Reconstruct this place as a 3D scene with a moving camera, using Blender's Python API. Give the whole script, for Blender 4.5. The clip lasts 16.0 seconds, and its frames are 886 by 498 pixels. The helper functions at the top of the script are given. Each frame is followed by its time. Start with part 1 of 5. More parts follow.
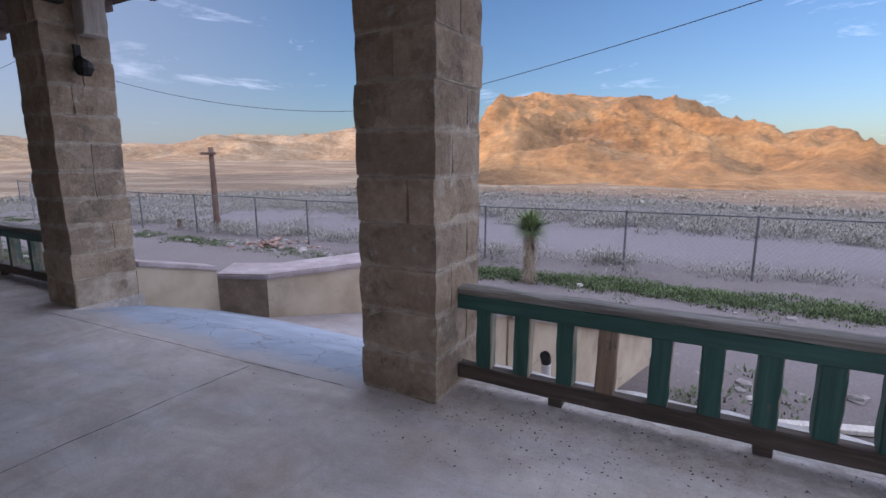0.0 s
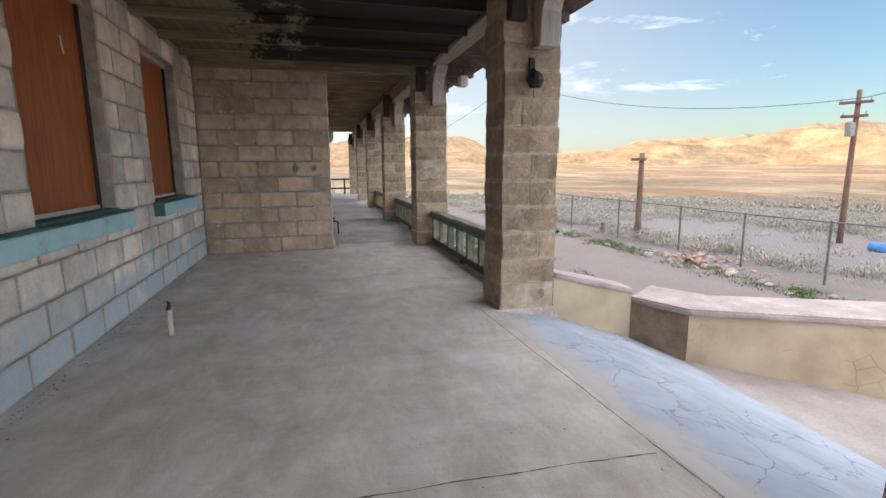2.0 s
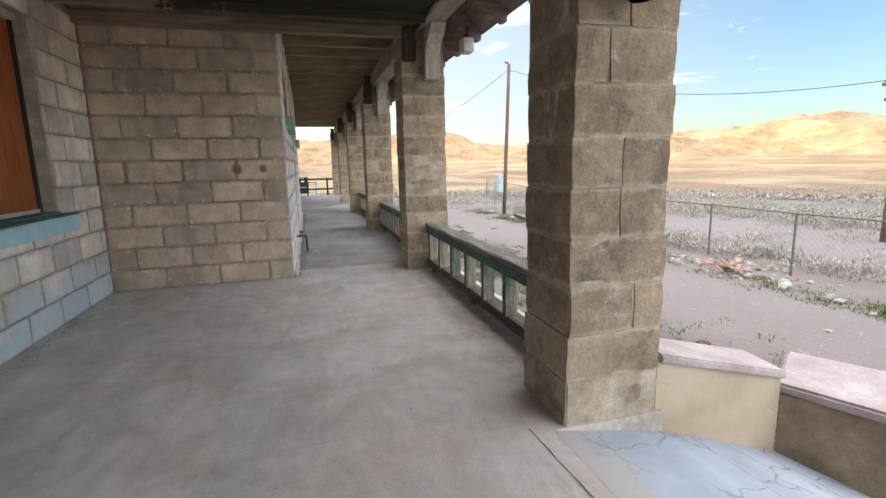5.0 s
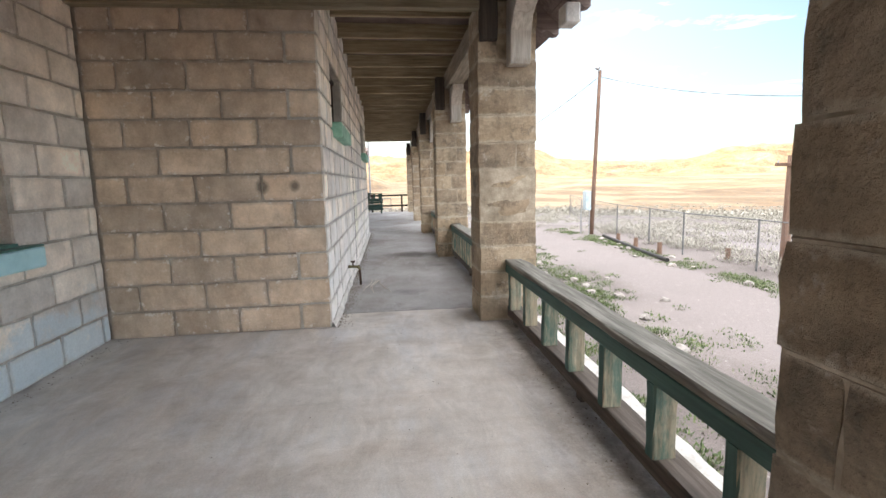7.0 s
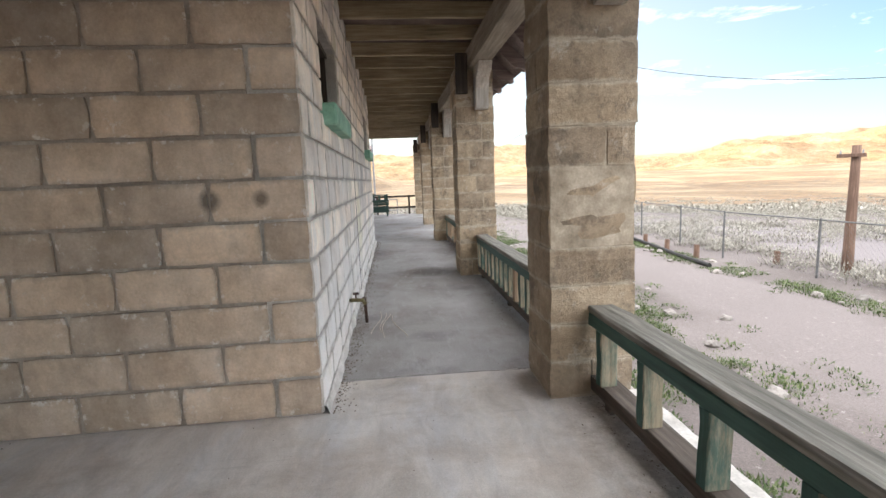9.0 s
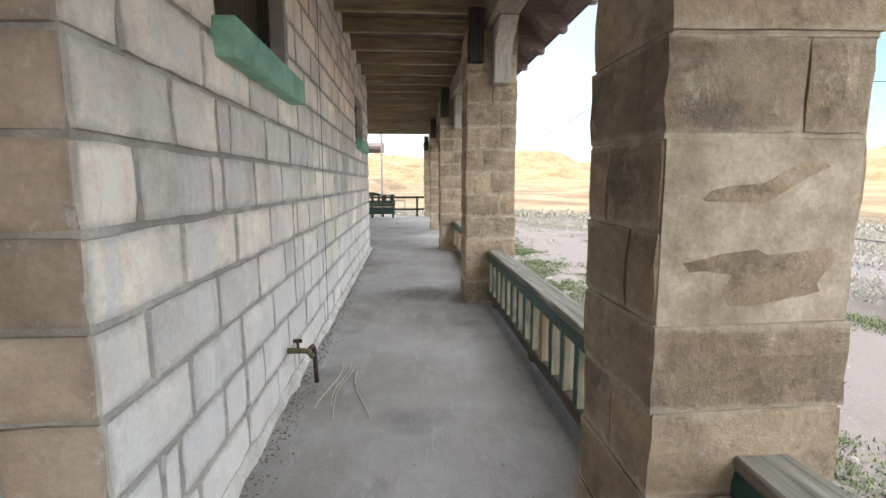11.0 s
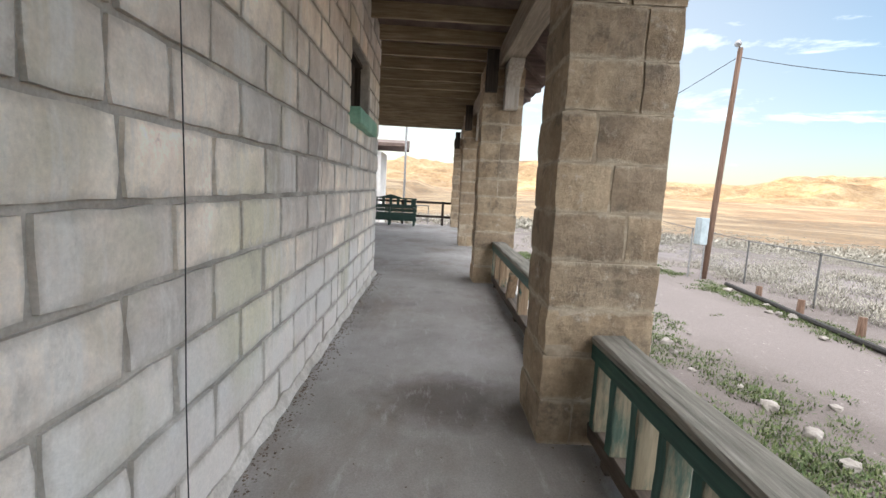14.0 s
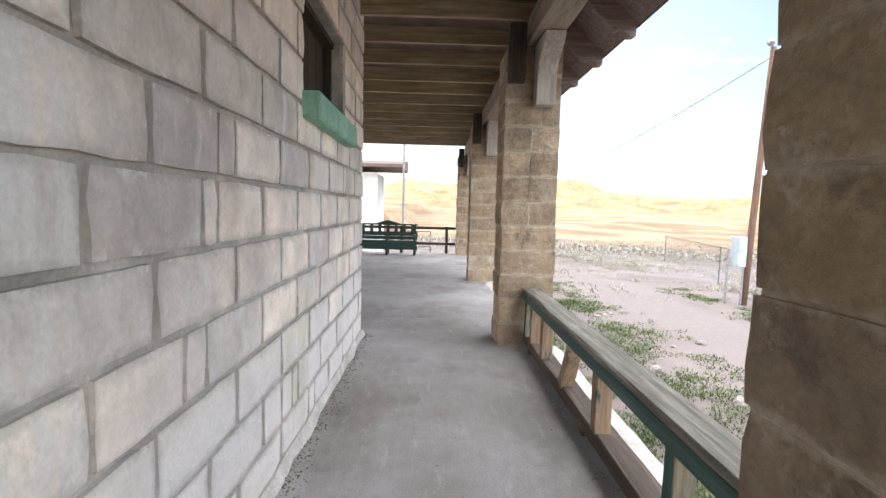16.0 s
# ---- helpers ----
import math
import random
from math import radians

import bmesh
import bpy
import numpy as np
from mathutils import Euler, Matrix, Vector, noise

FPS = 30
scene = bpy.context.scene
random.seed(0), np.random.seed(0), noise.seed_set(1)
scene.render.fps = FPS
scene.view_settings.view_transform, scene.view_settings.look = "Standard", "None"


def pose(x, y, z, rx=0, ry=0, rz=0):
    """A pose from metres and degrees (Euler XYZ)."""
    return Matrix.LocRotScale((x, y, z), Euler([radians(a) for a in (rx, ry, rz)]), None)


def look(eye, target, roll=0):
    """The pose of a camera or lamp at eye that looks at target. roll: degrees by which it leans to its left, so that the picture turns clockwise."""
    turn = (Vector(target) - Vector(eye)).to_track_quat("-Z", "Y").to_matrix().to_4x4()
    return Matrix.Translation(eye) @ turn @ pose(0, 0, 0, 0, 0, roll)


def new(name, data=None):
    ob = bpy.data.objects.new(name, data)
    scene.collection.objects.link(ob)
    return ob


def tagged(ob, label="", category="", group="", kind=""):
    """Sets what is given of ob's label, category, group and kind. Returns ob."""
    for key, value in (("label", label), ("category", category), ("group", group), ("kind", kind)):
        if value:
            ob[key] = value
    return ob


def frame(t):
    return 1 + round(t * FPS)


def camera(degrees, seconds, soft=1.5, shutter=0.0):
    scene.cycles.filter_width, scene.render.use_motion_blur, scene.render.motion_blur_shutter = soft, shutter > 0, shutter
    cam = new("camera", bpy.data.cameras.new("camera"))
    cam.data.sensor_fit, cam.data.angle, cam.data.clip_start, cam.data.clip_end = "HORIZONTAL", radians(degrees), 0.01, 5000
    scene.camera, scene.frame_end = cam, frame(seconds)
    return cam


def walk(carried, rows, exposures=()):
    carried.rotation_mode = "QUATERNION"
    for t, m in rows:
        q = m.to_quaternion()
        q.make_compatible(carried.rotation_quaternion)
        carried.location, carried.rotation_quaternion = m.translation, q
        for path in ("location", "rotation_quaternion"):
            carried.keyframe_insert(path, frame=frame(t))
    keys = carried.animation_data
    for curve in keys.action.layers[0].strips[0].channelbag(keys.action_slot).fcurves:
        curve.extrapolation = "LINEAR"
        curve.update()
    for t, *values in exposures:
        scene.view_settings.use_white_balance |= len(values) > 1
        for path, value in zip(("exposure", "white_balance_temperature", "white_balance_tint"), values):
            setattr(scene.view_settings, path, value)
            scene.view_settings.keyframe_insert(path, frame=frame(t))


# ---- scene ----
cam = camera(85.3, 16.0)
PATH = [
    (0, (0.648, 0.301, 1.414), (-0.283, 2.033, 1.055), -0.1),
    (0.5, (0.385, 0.563, 1.411), (-0.92, 2.041, 1.077), -1.3),
    (1, (0.208, 0.693, 1.407), (-1.427, 1.802, 1.097), -1.0),
    (1.5, (0.119, 0.826, 1.468), (-1.716, 1.555, 1.15), -0.4),
    (2, (-0.13, 0.828, 1.459), (-2.041, 1.317, 1.126), -0.4),
    (2.5, (-0.484, 0.816, 1.477), (-2.414, 1.219, 1.142), -1.1),
    (3, (-0.795, 0.914, 1.451), (-2.721, 1.332, 1.114), -2.0),
    (3.5, (-1.168, 1.027, 1.449), (-3.081, 1.501, 1.114), -1.6),
    (3.7, (-1.331, 1.043, 1.43), (-3.236, 1.554, 1.096), -1.4),
    (5.8, (-3.126, 1.556, 1.487), (-5.025, 2.078, 1.137), -1.4),
    (6, (-3.293, 1.625, 1.484), (-5.23, 2.017, 1.174), -3.1),
    (6.5, (-3.721, 1.764, 1.479), (-5.695, 1.953, 1.223), -2.3),
    (7, (-4.17, 1.69, 1.474), (-6.138, 1.902, 1.197), -1.4),
    (7.5, (-4.635, 1.59, 1.501), (-6.583, 1.841, 1.12), -2.4),
    (8, (-5.063, 1.655, 1.496), (-7.03, 1.856, 1.198), -1.4),
    (8.5, (-5.51, 1.658, 1.495), (-7.475, 1.857, 1.179), -1.5),
    (9, (-5.965, 1.59, 1.541), (-7.935, 1.782, 1.256), -2.3),
    (9.2, (-6.107, 1.593, 1.526), (-8.084, 1.739, 1.26), -3.4),
    (11.3, (-8.032, 1.928, 1.428), (-10.008, 2.071, 1.154), 0.0),
    (11.5, (-8.198, 1.922, 1.401), (-10.176, 2.037, 1.123), -1.7),
    (12, (-8.712, 1.903, 1.456), (-10.694, 1.981, 1.202), -0.3),
    (12.5, (-9.306, 1.953, 1.436), (-11.29, 2.015, 1.186), 0.7),
    (13, (-9.829, 1.978, 1.437), (-11.812, 2.086, 1.194), 2.0),
    (13.5, (-10.347, 1.942, 1.442), (-12.31, 2.15, 1.121), -0.1),
    (14, (-10.937, 1.953, 1.419), (-12.921, 2.001, 1.166), 3.0),
    (14.5, (-11.518, 1.87, 1.419), (-13.505, 1.845, 1.193), 1.2),
    (15, (-11.988, 1.871, 1.442), (-13.972, 1.948, 1.2), -0.5),
    (15.5, (-12.534, 1.919, 1.467), (-14.522, 1.88, 1.253), 1.7),
    (16, (-12.98, 1.879, 1.492), (-14.973, 1.918, 1.325), 1.4),
]
EXPOSURES = [(0.0, 0.12, 5250, 22), (0.5, 0.38, 5550, 23), (1.0, 0.62, 6000, 18), (2.0, 1.02, 6200, 13), (3.7, 1.22, 6300, 12), (6.0, 1.38, 6150, 9), (6.5, 1.6, 6150, 10), (7.0, 1.74, 6300, 10), (7.5, 1.70, 6300, 9), (8.0, 1.61, 6250, 10), (9.0, 1.54, 6250, 10), (11.3, 1.65, 6300, 8), (12.0, 1.75, 6350, 9), (12.5, 1.55, 6400, 12), (13.5, 1.30, 6350, 10), (14.5, 1.40, 6300, 9), (16.0, 1.75, 6250, 12)]
walk(cam, [(t, look(eye, target, roll)) for t, eye, target, roll in PATH], EXPOSURES)

# ---- world and sun ----
SUN_ELEV, SUN_AZ = 11.0, 225.0          # degrees; azimuth clockwise from +y
world = bpy.data.worlds.new("desert_sky")
scene.world = world
world.use_nodes = True
wn, wl = world.node_tree.nodes, world.node_tree.links
wn.clear()
w_out = wn.new("ShaderNodeOutputWorld")
w_bg = wn.new("ShaderNodeBackground")
w_sky = wn.new("ShaderNodeTexSky")
w_sky.sky_type = "NISHITA"
w_sky.sun_disc = False
w_sky.sun_elevation = radians(SUN_ELEV)
w_sky.sun_rotation = radians(SUN_AZ)
w_sky.air_density, w_sky.dust_density, w_sky.ozone_density = 1.0, 0.8, 2.0
w_co = wn.new("ShaderNodeTexCoord")
w_map = wn.new("ShaderNodeMapping")
w_map.inputs["Scale"].default_value = (1.3, 1.3, 5.5)
w_map.inputs["Rotation"].default_value = (radians(3), radians(-4), radians(20))
w_noise = wn.new("ShaderNodeTexNoise")
w_noise.inputs["Scale"].default_value = 3.3
w_noise.inputs["Detail"].default_value = 9
w_noise.inputs["Roughness"].default_value = 0.62
w_noise.inputs["Distortion"].default_value = 0.4
w_sep = wn.new("ShaderNodeSeparateXYZ")
w_up = wn.new("ShaderNodeMapRange")       # extra cirrus overhead, out of view, added to brighten porch and ground
w_up.interpolation_type = "SMOOTHSTEP"
w_up.inputs["From Min"].default_value, w_up.inputs["From Max"].default_value = 0.24, 0.66
w_up.inputs["To Min"].default_value, w_up.inputs["To Max"].default_value = 0.0, 0.45
w_add = wn.new("ShaderNodeMath")
w_east = wn.new("ShaderNodeMapRange")     # bright cloud added to the unseen eastern sky to light the +x faces
w_east.interpolation_type = "SMOOTHSTEP"
w_east.inputs["From Min"].default_value, w_east.inputs["From Max"].default_value = 0.30, 0.85
w_east.inputs["To Min"].default_value, w_east.inputs["To Max"].default_value = 0.0, 0.38
w_fill = wn.new("ShaderNodeMath")
w_ramp = wn.new("ShaderNodeValToRGB")
w_ramp.color_ramp.elements[0].position, w_ramp.color_ramp.elements[1].position = 0.575, 0.97
w_ramp.color_ramp.elements[1].color = (0.8, 0.8, 0.8, 1)
w_mix = wn.new("ShaderNodeMix")
w_mix.data_type = "RGBA"
w_mix.inputs[7].default_value = (16.0, 15.5, 15.2, 1)
wl.new(w_co.outputs["Generated"], w_map.inputs["Vector"])
wl.new(w_map.outputs["Vector"], w_noise.inputs["Vector"])
wl.new(w_co.outputs["Generated"], w_sep.inputs[0])
wl.new(w_sep.outputs[2], w_up.inputs["Value"])
wl.new(w_noise.outputs["Fac"], w_add.inputs[0])
wl.new(w_up.outputs["Result"], w_add.inputs[1])
wl.new(w_sep.outputs[0], w_east.inputs["Value"])
wl.new(w_add.outputs[0], w_fill.inputs[0])
wl.new(w_east.outputs["Result"], w_fill.inputs[1])
wl.new(w_fill.outputs[0], w_ramp.inputs["Fac"])
wl.new(w_ramp.outputs["Color"], w_mix.inputs[0])
wl.new(w_sky.outputs["Color"], w_mix.inputs[6])
w_west = wn.new("ShaderNodeMapRange")     # thin high haze thickens towards the low sun in the west
w_west.interpolation_type = "SMOOTHSTEP"
w_west.inputs["From Min"].default_value, w_west.inputs["From Max"].default_value = -0.55, -1.0
w_west.inputs["To Min"].default_value, w_west.inputs["To Max"].default_value = 0.0, 0.62
w_haze = wn.new("ShaderNodeMix")
w_haze.data_type = "RGBA"
w_haze.inputs[7].default_value = (3.1, 3.05, 3.0, 1)
wl.new(w_sep.outputs[0], w_west.inputs["Value"])
wl.new(w_west.outputs["Result"], w_haze.inputs[0])
wl.new(w_mix.outputs[2], w_haze.inputs[6])
wl.new(w_haze.outputs[2], w_bg.inputs["Color"])
w_bg.inputs["Strength"].default_value = 0.13
wl.new(w_bg.outputs["Background"], w_out.inputs["Surface"])

sun_data = bpy.data.lights.new("sun", "SUN")
sun_data.energy, sun_data.angle, sun_data.color = 5.0, radians(0.5), (1.0, 0.64, 0.35)
sun = new("sun", sun_data)
sun_from = Vector((math.sin(radians(SUN_AZ)) * math.cos(radians(SUN_ELEV)), math.cos(radians(SUN_AZ)) * math.cos(radians(SUN_ELEV)), math.sin(radians(SUN_ELEV))))
sun.matrix_world = look(sun_from * 50, (0, 0, 0))


# ---- materials ----
def ramp_stops(node, stops):
    els = node.color_ramp.elements
    while len(els) < len(stops):
        els.new(0.5)
    for e, (p, c) in zip(els, stops):
        e.position, e.color = p, (*c, 1)


class Mat:
    """A small node graph: colour layers laid over one another in world space."""

    def __init__(self, name, rough=0.9, metal=0.0):
        self.m = bpy.data.materials.new(name)
        self.m.use_nodes = True
        self.n, self.l = self.m.node_tree.nodes, self.m.node_tree.links
        self.bsdf = self.n["Principled BSDF"]
        self.bsdf.inputs["Roughness"].default_value = rough
        self.bsdf.inputs["Metallic"].default_value = metal
        self.geo = self.n.new("ShaderNodeNewGeometry")
        self.col = None

    def coords(self, scale=(1, 1, 1), jitter=False):
        mp = self.n.new("ShaderNodeMapping")
        mp.inputs["Scale"].default_value = scale
        self.l.new(self.geo.outputs["Position"], mp.inputs["Vector"])
        if jitter:
            info = self.n.new("ShaderNodeObjectInfo")
            mul = self.n.new("ShaderNodeMath")
            mul.operation = "MULTIPLY"
            mul.inputs[1].default_value = 40
            self.l.new(info.outputs["Random"], mul.inputs[0])
            self.l.new(mul.outputs[0], mp.inputs["Location"])
        return mp.outputs["Vector"]

    def noise(self, scale, detail=6, rough=0.6, stretch=(1, 1, 1), distort=0.0, jitter=False):
        t = self.n.new("ShaderNodeTexNoise")
        t.inputs["Scale"].default_value, t.inputs["Detail"].default_value = scale, detail
        t.inputs["Roughness"].default_value, t.inputs["Distortion"].default_value = rough, distort
        self.l.new(self.coords(stretch, jitter), t.inputs["Vector"])
        return t.outputs["Fac"]

    def ramp(self, fac, stops):
        r = self.n.new("ShaderNodeValToRGB")
        ramp_stops(r, stops)
        self.l.new(fac, r.inputs["Fac"])
        return r.outputs["Color"]

    def band(self, fac, a, b):
        r = self.n.new("ShaderNodeMapRange")
        r.inputs["From Min"].default_value, r.inputs["From Max"].default_value = a, b
        self.l.new(fac, r.inputs["Value"])
        return r.outputs["Result"]

    def math(self, op, a, b):
        m = self.n.new("ShaderNodeMath")
        m.operation = op
        for i, v in enumerate((a, b)):
            if isinstance(v, (int, float)):
                m.inputs[i].default_value = v
            else:
                self.l.new(v, m.inputs[i])
        return m.outputs[0]

    def axis(self, i):
        s = self.n.new("ShaderNodeSeparateXYZ")
        self.l.new(self.geo.outputs["Position"], s.inputs[0])
        return s.outputs[i]

    def rim(self, length, height):
        """Distance in metres to the outline of a block's face, from the piece's own coordinates."""
        t = self.n.new("ShaderNodeTexCoord")
        s = self.n.new("ShaderNodeSeparateXYZ")
        self.l.new(t.outputs["Generated"], s.inputs[0])
        ends = []
        for i, size in ((0, length), (2, height)):
            v = self.math("ABSOLUTE", self.math("SUBTRACT", s.outputs[i], 0.5), 0)
            ends.append(self.math("MULTIPLY", self.math("SUBTRACT", 0.5, v), size))
        return self.math("MINIMUM", ends[0], ends[1])

    def random(self):
        return self.n.new("ShaderNodeObjectInfo").outputs["Random"]

    def island(self):
        return self.geo.outputs["Random Per Island"]

    def over(self, color, fac=None, mode="MIX"):
        """Lay a colour (tuple or socket) over what is there, by fac."""
        if self.col is None:
            if isinstance(color, tuple):
                rgb = self.n.new("ShaderNodeRGB")
                rgb.outputs[0].default_value = (*color, 1)
                color = rgb.outputs[0]
            self.col = color
            return self
        mx = self.n.new("ShaderNodeMix")
        mx.data_type, mx.blend_type = "RGBA", mode
        self.l.new(self.col, mx.inputs[6])
        if isinstance(color, tuple):
            mx.inputs[7].default_value = (*color, 1)
        else:
            self.l.new(color, mx.inputs[7])
        if isinstance(fac, (int, float)):
            mx.inputs[0].default_value = fac
        else:
            self.l.new(fac, mx.inputs[0])
        self.col = mx.outputs[2]
        return self

    def bump(self, fac, strength=0.3, distance=0.01):
        b = self.n.new("ShaderNodeBump")
        b.inputs["Strength"].default_value, b.inputs["Distance"].default_value = strength, distance
        self.l.new(fac, b.inputs["Height"])
        if self.bsdf.inputs["Normal"].is_linked:
            self.l.new(self.bsdf.inputs["Normal"].links[0].from_socket, b.inputs["Normal"])
        self.l.new(b.outputs["Normal"], self.bsdf.inputs["Normal"])
        return self

    def done(self):
        self.l.new(self.col, self.bsdf.inputs["Base Color"])
        return self.m


def grainy(name, a, b, c, scale=6, fine=60, rough=0.9, bump=0.3, distance=0.006, stretch=(1, 1, 1), metal=0.0, vary=0.0, fine_mix=0.35):
    """Three colours by coarse noise, a fine grain over it, bump from both."""
    k = Mat(name, rough, metal)
    coarse = k.noise(scale, 6, 0.6, stretch, jitter=vary > 0)
    k.over(k.ramp(coarse, [(0.3, a), (0.52, b), (0.72, c)]))
    fine_n = k.noise(fine, 4, 0.65, stretch)
    k.over(k.ramp(fine_n, [(0.3, (0.55,) * 3), (0.7, (1.35,) * 3)]), fine_mix, "MULTIPLY")
    if vary:
        k.over(k.ramp(k.random(), [(0.0, (1 - vary,) * 3), (1.0, (1 + vary,) * 3)]), 1.0, "MULTIPLY")
    k.bump(coarse, bump * 0.6, distance * 2).bump(fine_n, bump, distance)
    return k.done()


def block_material(name, tones, blue_to=0.0, white_to=0.0, spots=(), smear=((0.27, 0.23, 0.19), 0.45)):
    """Cast concrete block with mottling, chips and stains, and paint left on the lowest courses."""
    k = Mat(name, 0.93)
    tone = k.noise(3.2, 8, 0.68, jitter=True)
    k.over(k.ramp(tone, [(0.30, tones[0]), (0.5, tones[1]), (0.70, tones[2])]))
    k.over(k.ramp(k.random(), [(0.0, (0.78, 0.79, 0.81)), (0.5, (1.0, 0.99, 0.98)), (1.0, (1.18, 1.15, 1.11))]), 1.0, "MULTIPLY")
    cloudy = k.noise(0.8, 6, 0.65)
    k.over(k.ramp(cloudy, [(0.32, (0.74, 0.74, 0.76)), (0.68, (1.22, 1.21, 1.19))]), 0.9, "MULTIPLY")
    chips = k.noise(8, 9, 0.75)
    k.over((0.66, 0.62, 0.57), k.math("MULTIPLY", k.band(chips, 0.61, 0.70), 0.75))
    stains = k.noise(2.1, 7, 0.7, (1, 1, 0.35))
    k.over((0.17, 0.15, 0.13), k.math("MULTIPLY", k.band(stains, 0.54, 0.74), 0.28))
    soft = k.noise(4.0, 8, 0.7, (1, 1, 0.7))
    k.over(k.ramp(soft, [(0.32, (0.82, 0.82, 0.82)), (0.66, (1.20, 1.19, 1.18))]), 0.85, "MULTIPLY")
    if blue_to:
        h = k.math("ADD", k.axis(2), k.math("MULTIPLY", k.noise(2.0, 8, 0.74), 1.9))
        k.over((0.55, 0.64, 0.69), k.math("MULTIPLY", k.band(h, blue_to + 1.08, blue_to + 0.80), 0.8))
    if white_to:
        h = k.math("ADD", k.axis(2), k.math("MULTIPLY", k.noise(1.6, 7, 0.7, (1, 1, 1.4)), 1.5))
        k.over((0.74, 0.72, 0.70), k.math("MULTIPLY", k.band(h, white_to + 0.95, white_to + 0.35), 0.7))
        moss = k.noise(0.9, 5, 0.6, (1, 1, 0.5))
        k.over((0.52, 0.50, 0.36), k.math("MULTIPLY", k.band(moss, 0.55, 0.66), 0.65))
        px, pz = k.math("ADD", k.axis(0), 13.35), k.math("SUBTRACT", k.axis(2), 0.95)
        near = k.math("POWER", k.math("ADD", k.math("MULTIPLY", k.math("MULTIPLY", px, px), 2.0), k.math("MULTIPLY", pz, pz)), 0.5)
        near = k.math("ADD", near, k.math("MULTIPLY", k.math("SUBTRACT", k.noise(2.4, 8, 0.72, (1, 1, 0.5)), 0.5), 1.1))
        k.over((0.60, 0.58, 0.37), k.math("MULTIPLY", k.band(near, 0.72, 0.30), 0.5))
        drips = k.noise(4.5, 6, 0.7, (1, 1, 0.12))
        k.over((0.78, 0.76, 0.73), k.math("MULTIPLY", k.band(drips, 0.50, 0.62), 0.75))
        k.over((0.50, 0.40, 0.32), k.math("MULTIPLY", k.band(k.noise(1.4, 7, 0.72, (1, 1, 0.8)), 0.54, 0.68), 0.35))
        k.over((0.30, 0.28, 0.25), k.math("MULTIPLY", k.band(k.noise(5.5, 8, 0.75, (1, 1, 0.5)), 0.58, 0.70), 0.35))
    ragged = k.math("ADD", k.rim(0.6, 0.24), k.math("MULTIPLY", k.math("SUBTRACT", k.noise(7, 7, 0.72), 0.5), 0.10))
    k.over(smear[0], k.math("MULTIPLY", k.band(ragged, 0.034, -0.004), smear[1]))
    flecks = k.math("MULTIPLY", k.band(ragged, 0.05, 0.02), k.band(k.noise(11, 6, 0.7), 0.56, 0.64))
    k.over((0.72, 0.69, 0.64), k.math("MULTIPLY", flecks, 0.7))
    for y, z, size in spots:                     # round oily marks
        dy, dz = k.math("SUBTRACT", k.axis(1), y), k.math("SUBTRACT", k.axis(2), z)
        d = k.math("POWER", k.math("ADD", k.math("MULTIPLY", dy, dy), k.math("MULTIPLY", dz, dz)), 0.5)
        d = k.math("ADD", d, k.math("MULTIPLY", k.noise(14, 5, 0.7), 0.05))
        k.over((0.10, 0.085, 0.07), k.math("MULTIPLY", k.band(d, size + 0.045, size), 0.75))
    fine = k.noise(55, 5, 0.75)
    k.over(k.ramp(fine, [(0.3, (0.66,) * 3), (0.7, (1.28,) * 3)]), 0.32, "MULTIPLY")
    k.bump(chips, 0.7, 0.016).bump(fine, 0.35, 0.003)
    return k.done()


TAN = ((0.38, 0.295, 0.22), (0.49, 0.395, 0.305), (0.58, 0.485, 0.395))
PALE = ((0.68, 0.605, 0.535), (0.80, 0.735, 0.665), (0.85, 0.80, 0.74))
GREY = ((0.64, 0.575, 0.51), (0.76, 0.70, 0.635), (0.83, 0.775, 0.715))
M_BLOCK_RECESS = block_material("block_painted_foot", GREY, blue_to=0.42, smear=((0.44, 0.40, 0.35), 0.5))
M_BLOCK_CORNER = block_material("block_plain", TAN, spots=((0.45, 1.47, 0.06), (0.76, 1.47, 0.045)))
M_BLOCK_LONG = block_material("block_whitewashed", PALE, white_to=0.9, smear=((0.40, 0.37, 0.325), 0.65))
M_MORTAR = grainy("mortar", (0.24, 0.20, 0.165), (0.33, 0.285, 0.24), (0.46, 0.41, 0.355), 6, 70, 0.95, 0.5, 0.006)
M_MORTAR_RECESS = grainy("mortar_recess", (0.28, 0.25, 0.215), (0.40, 0.365, 0.32), (0.56, 0.52, 0.47), 6, 70, 0.95, 0.5, 0.006)
M_MORTAR_LONG = grainy("mortar_grey", (0.29, 0.265, 0.235), (0.41, 0.38, 0.34), (0.64, 0.60, 0.55), 3.5, 70, 0.95, 0.5, 0.006)

k = Mat("pillar_stone", 0.93)
tone = k.noise(2.0, 7, 0.65, jitter=True)
k.over(k.ramp(tone, [(0.28, (0.24, 0.178, 0.12)), (0.5, (0.37, 0.288, 0.203)), (0.75, (0.48, 0.393, 0.29))]))
k.over(k.ramp(k.random(), [(0.0, (0.88, 0.88, 0.89)), (1.0, (1.12, 1.10, 1.05))]), 1.0, "MULTIPLY")
dark = k.noise(1.5, 6, 0.7)
k.over((0.13, 0.105, 0.08), k.math("MULTIPLY", k.band(dark, 0.52, 0.66), 0.6))
patch = k.noise(4.2, 8, 0.74, jitter=True)
k.over((0.12, 0.10, 0.08), k.math("MULTIPLY", k.band(patch, 0.53, 0.62), 0.55))
own = k.n.new("ShaderNodeTexCoord")
own_z = k.n.new("ShaderNodeSeparateXYZ")
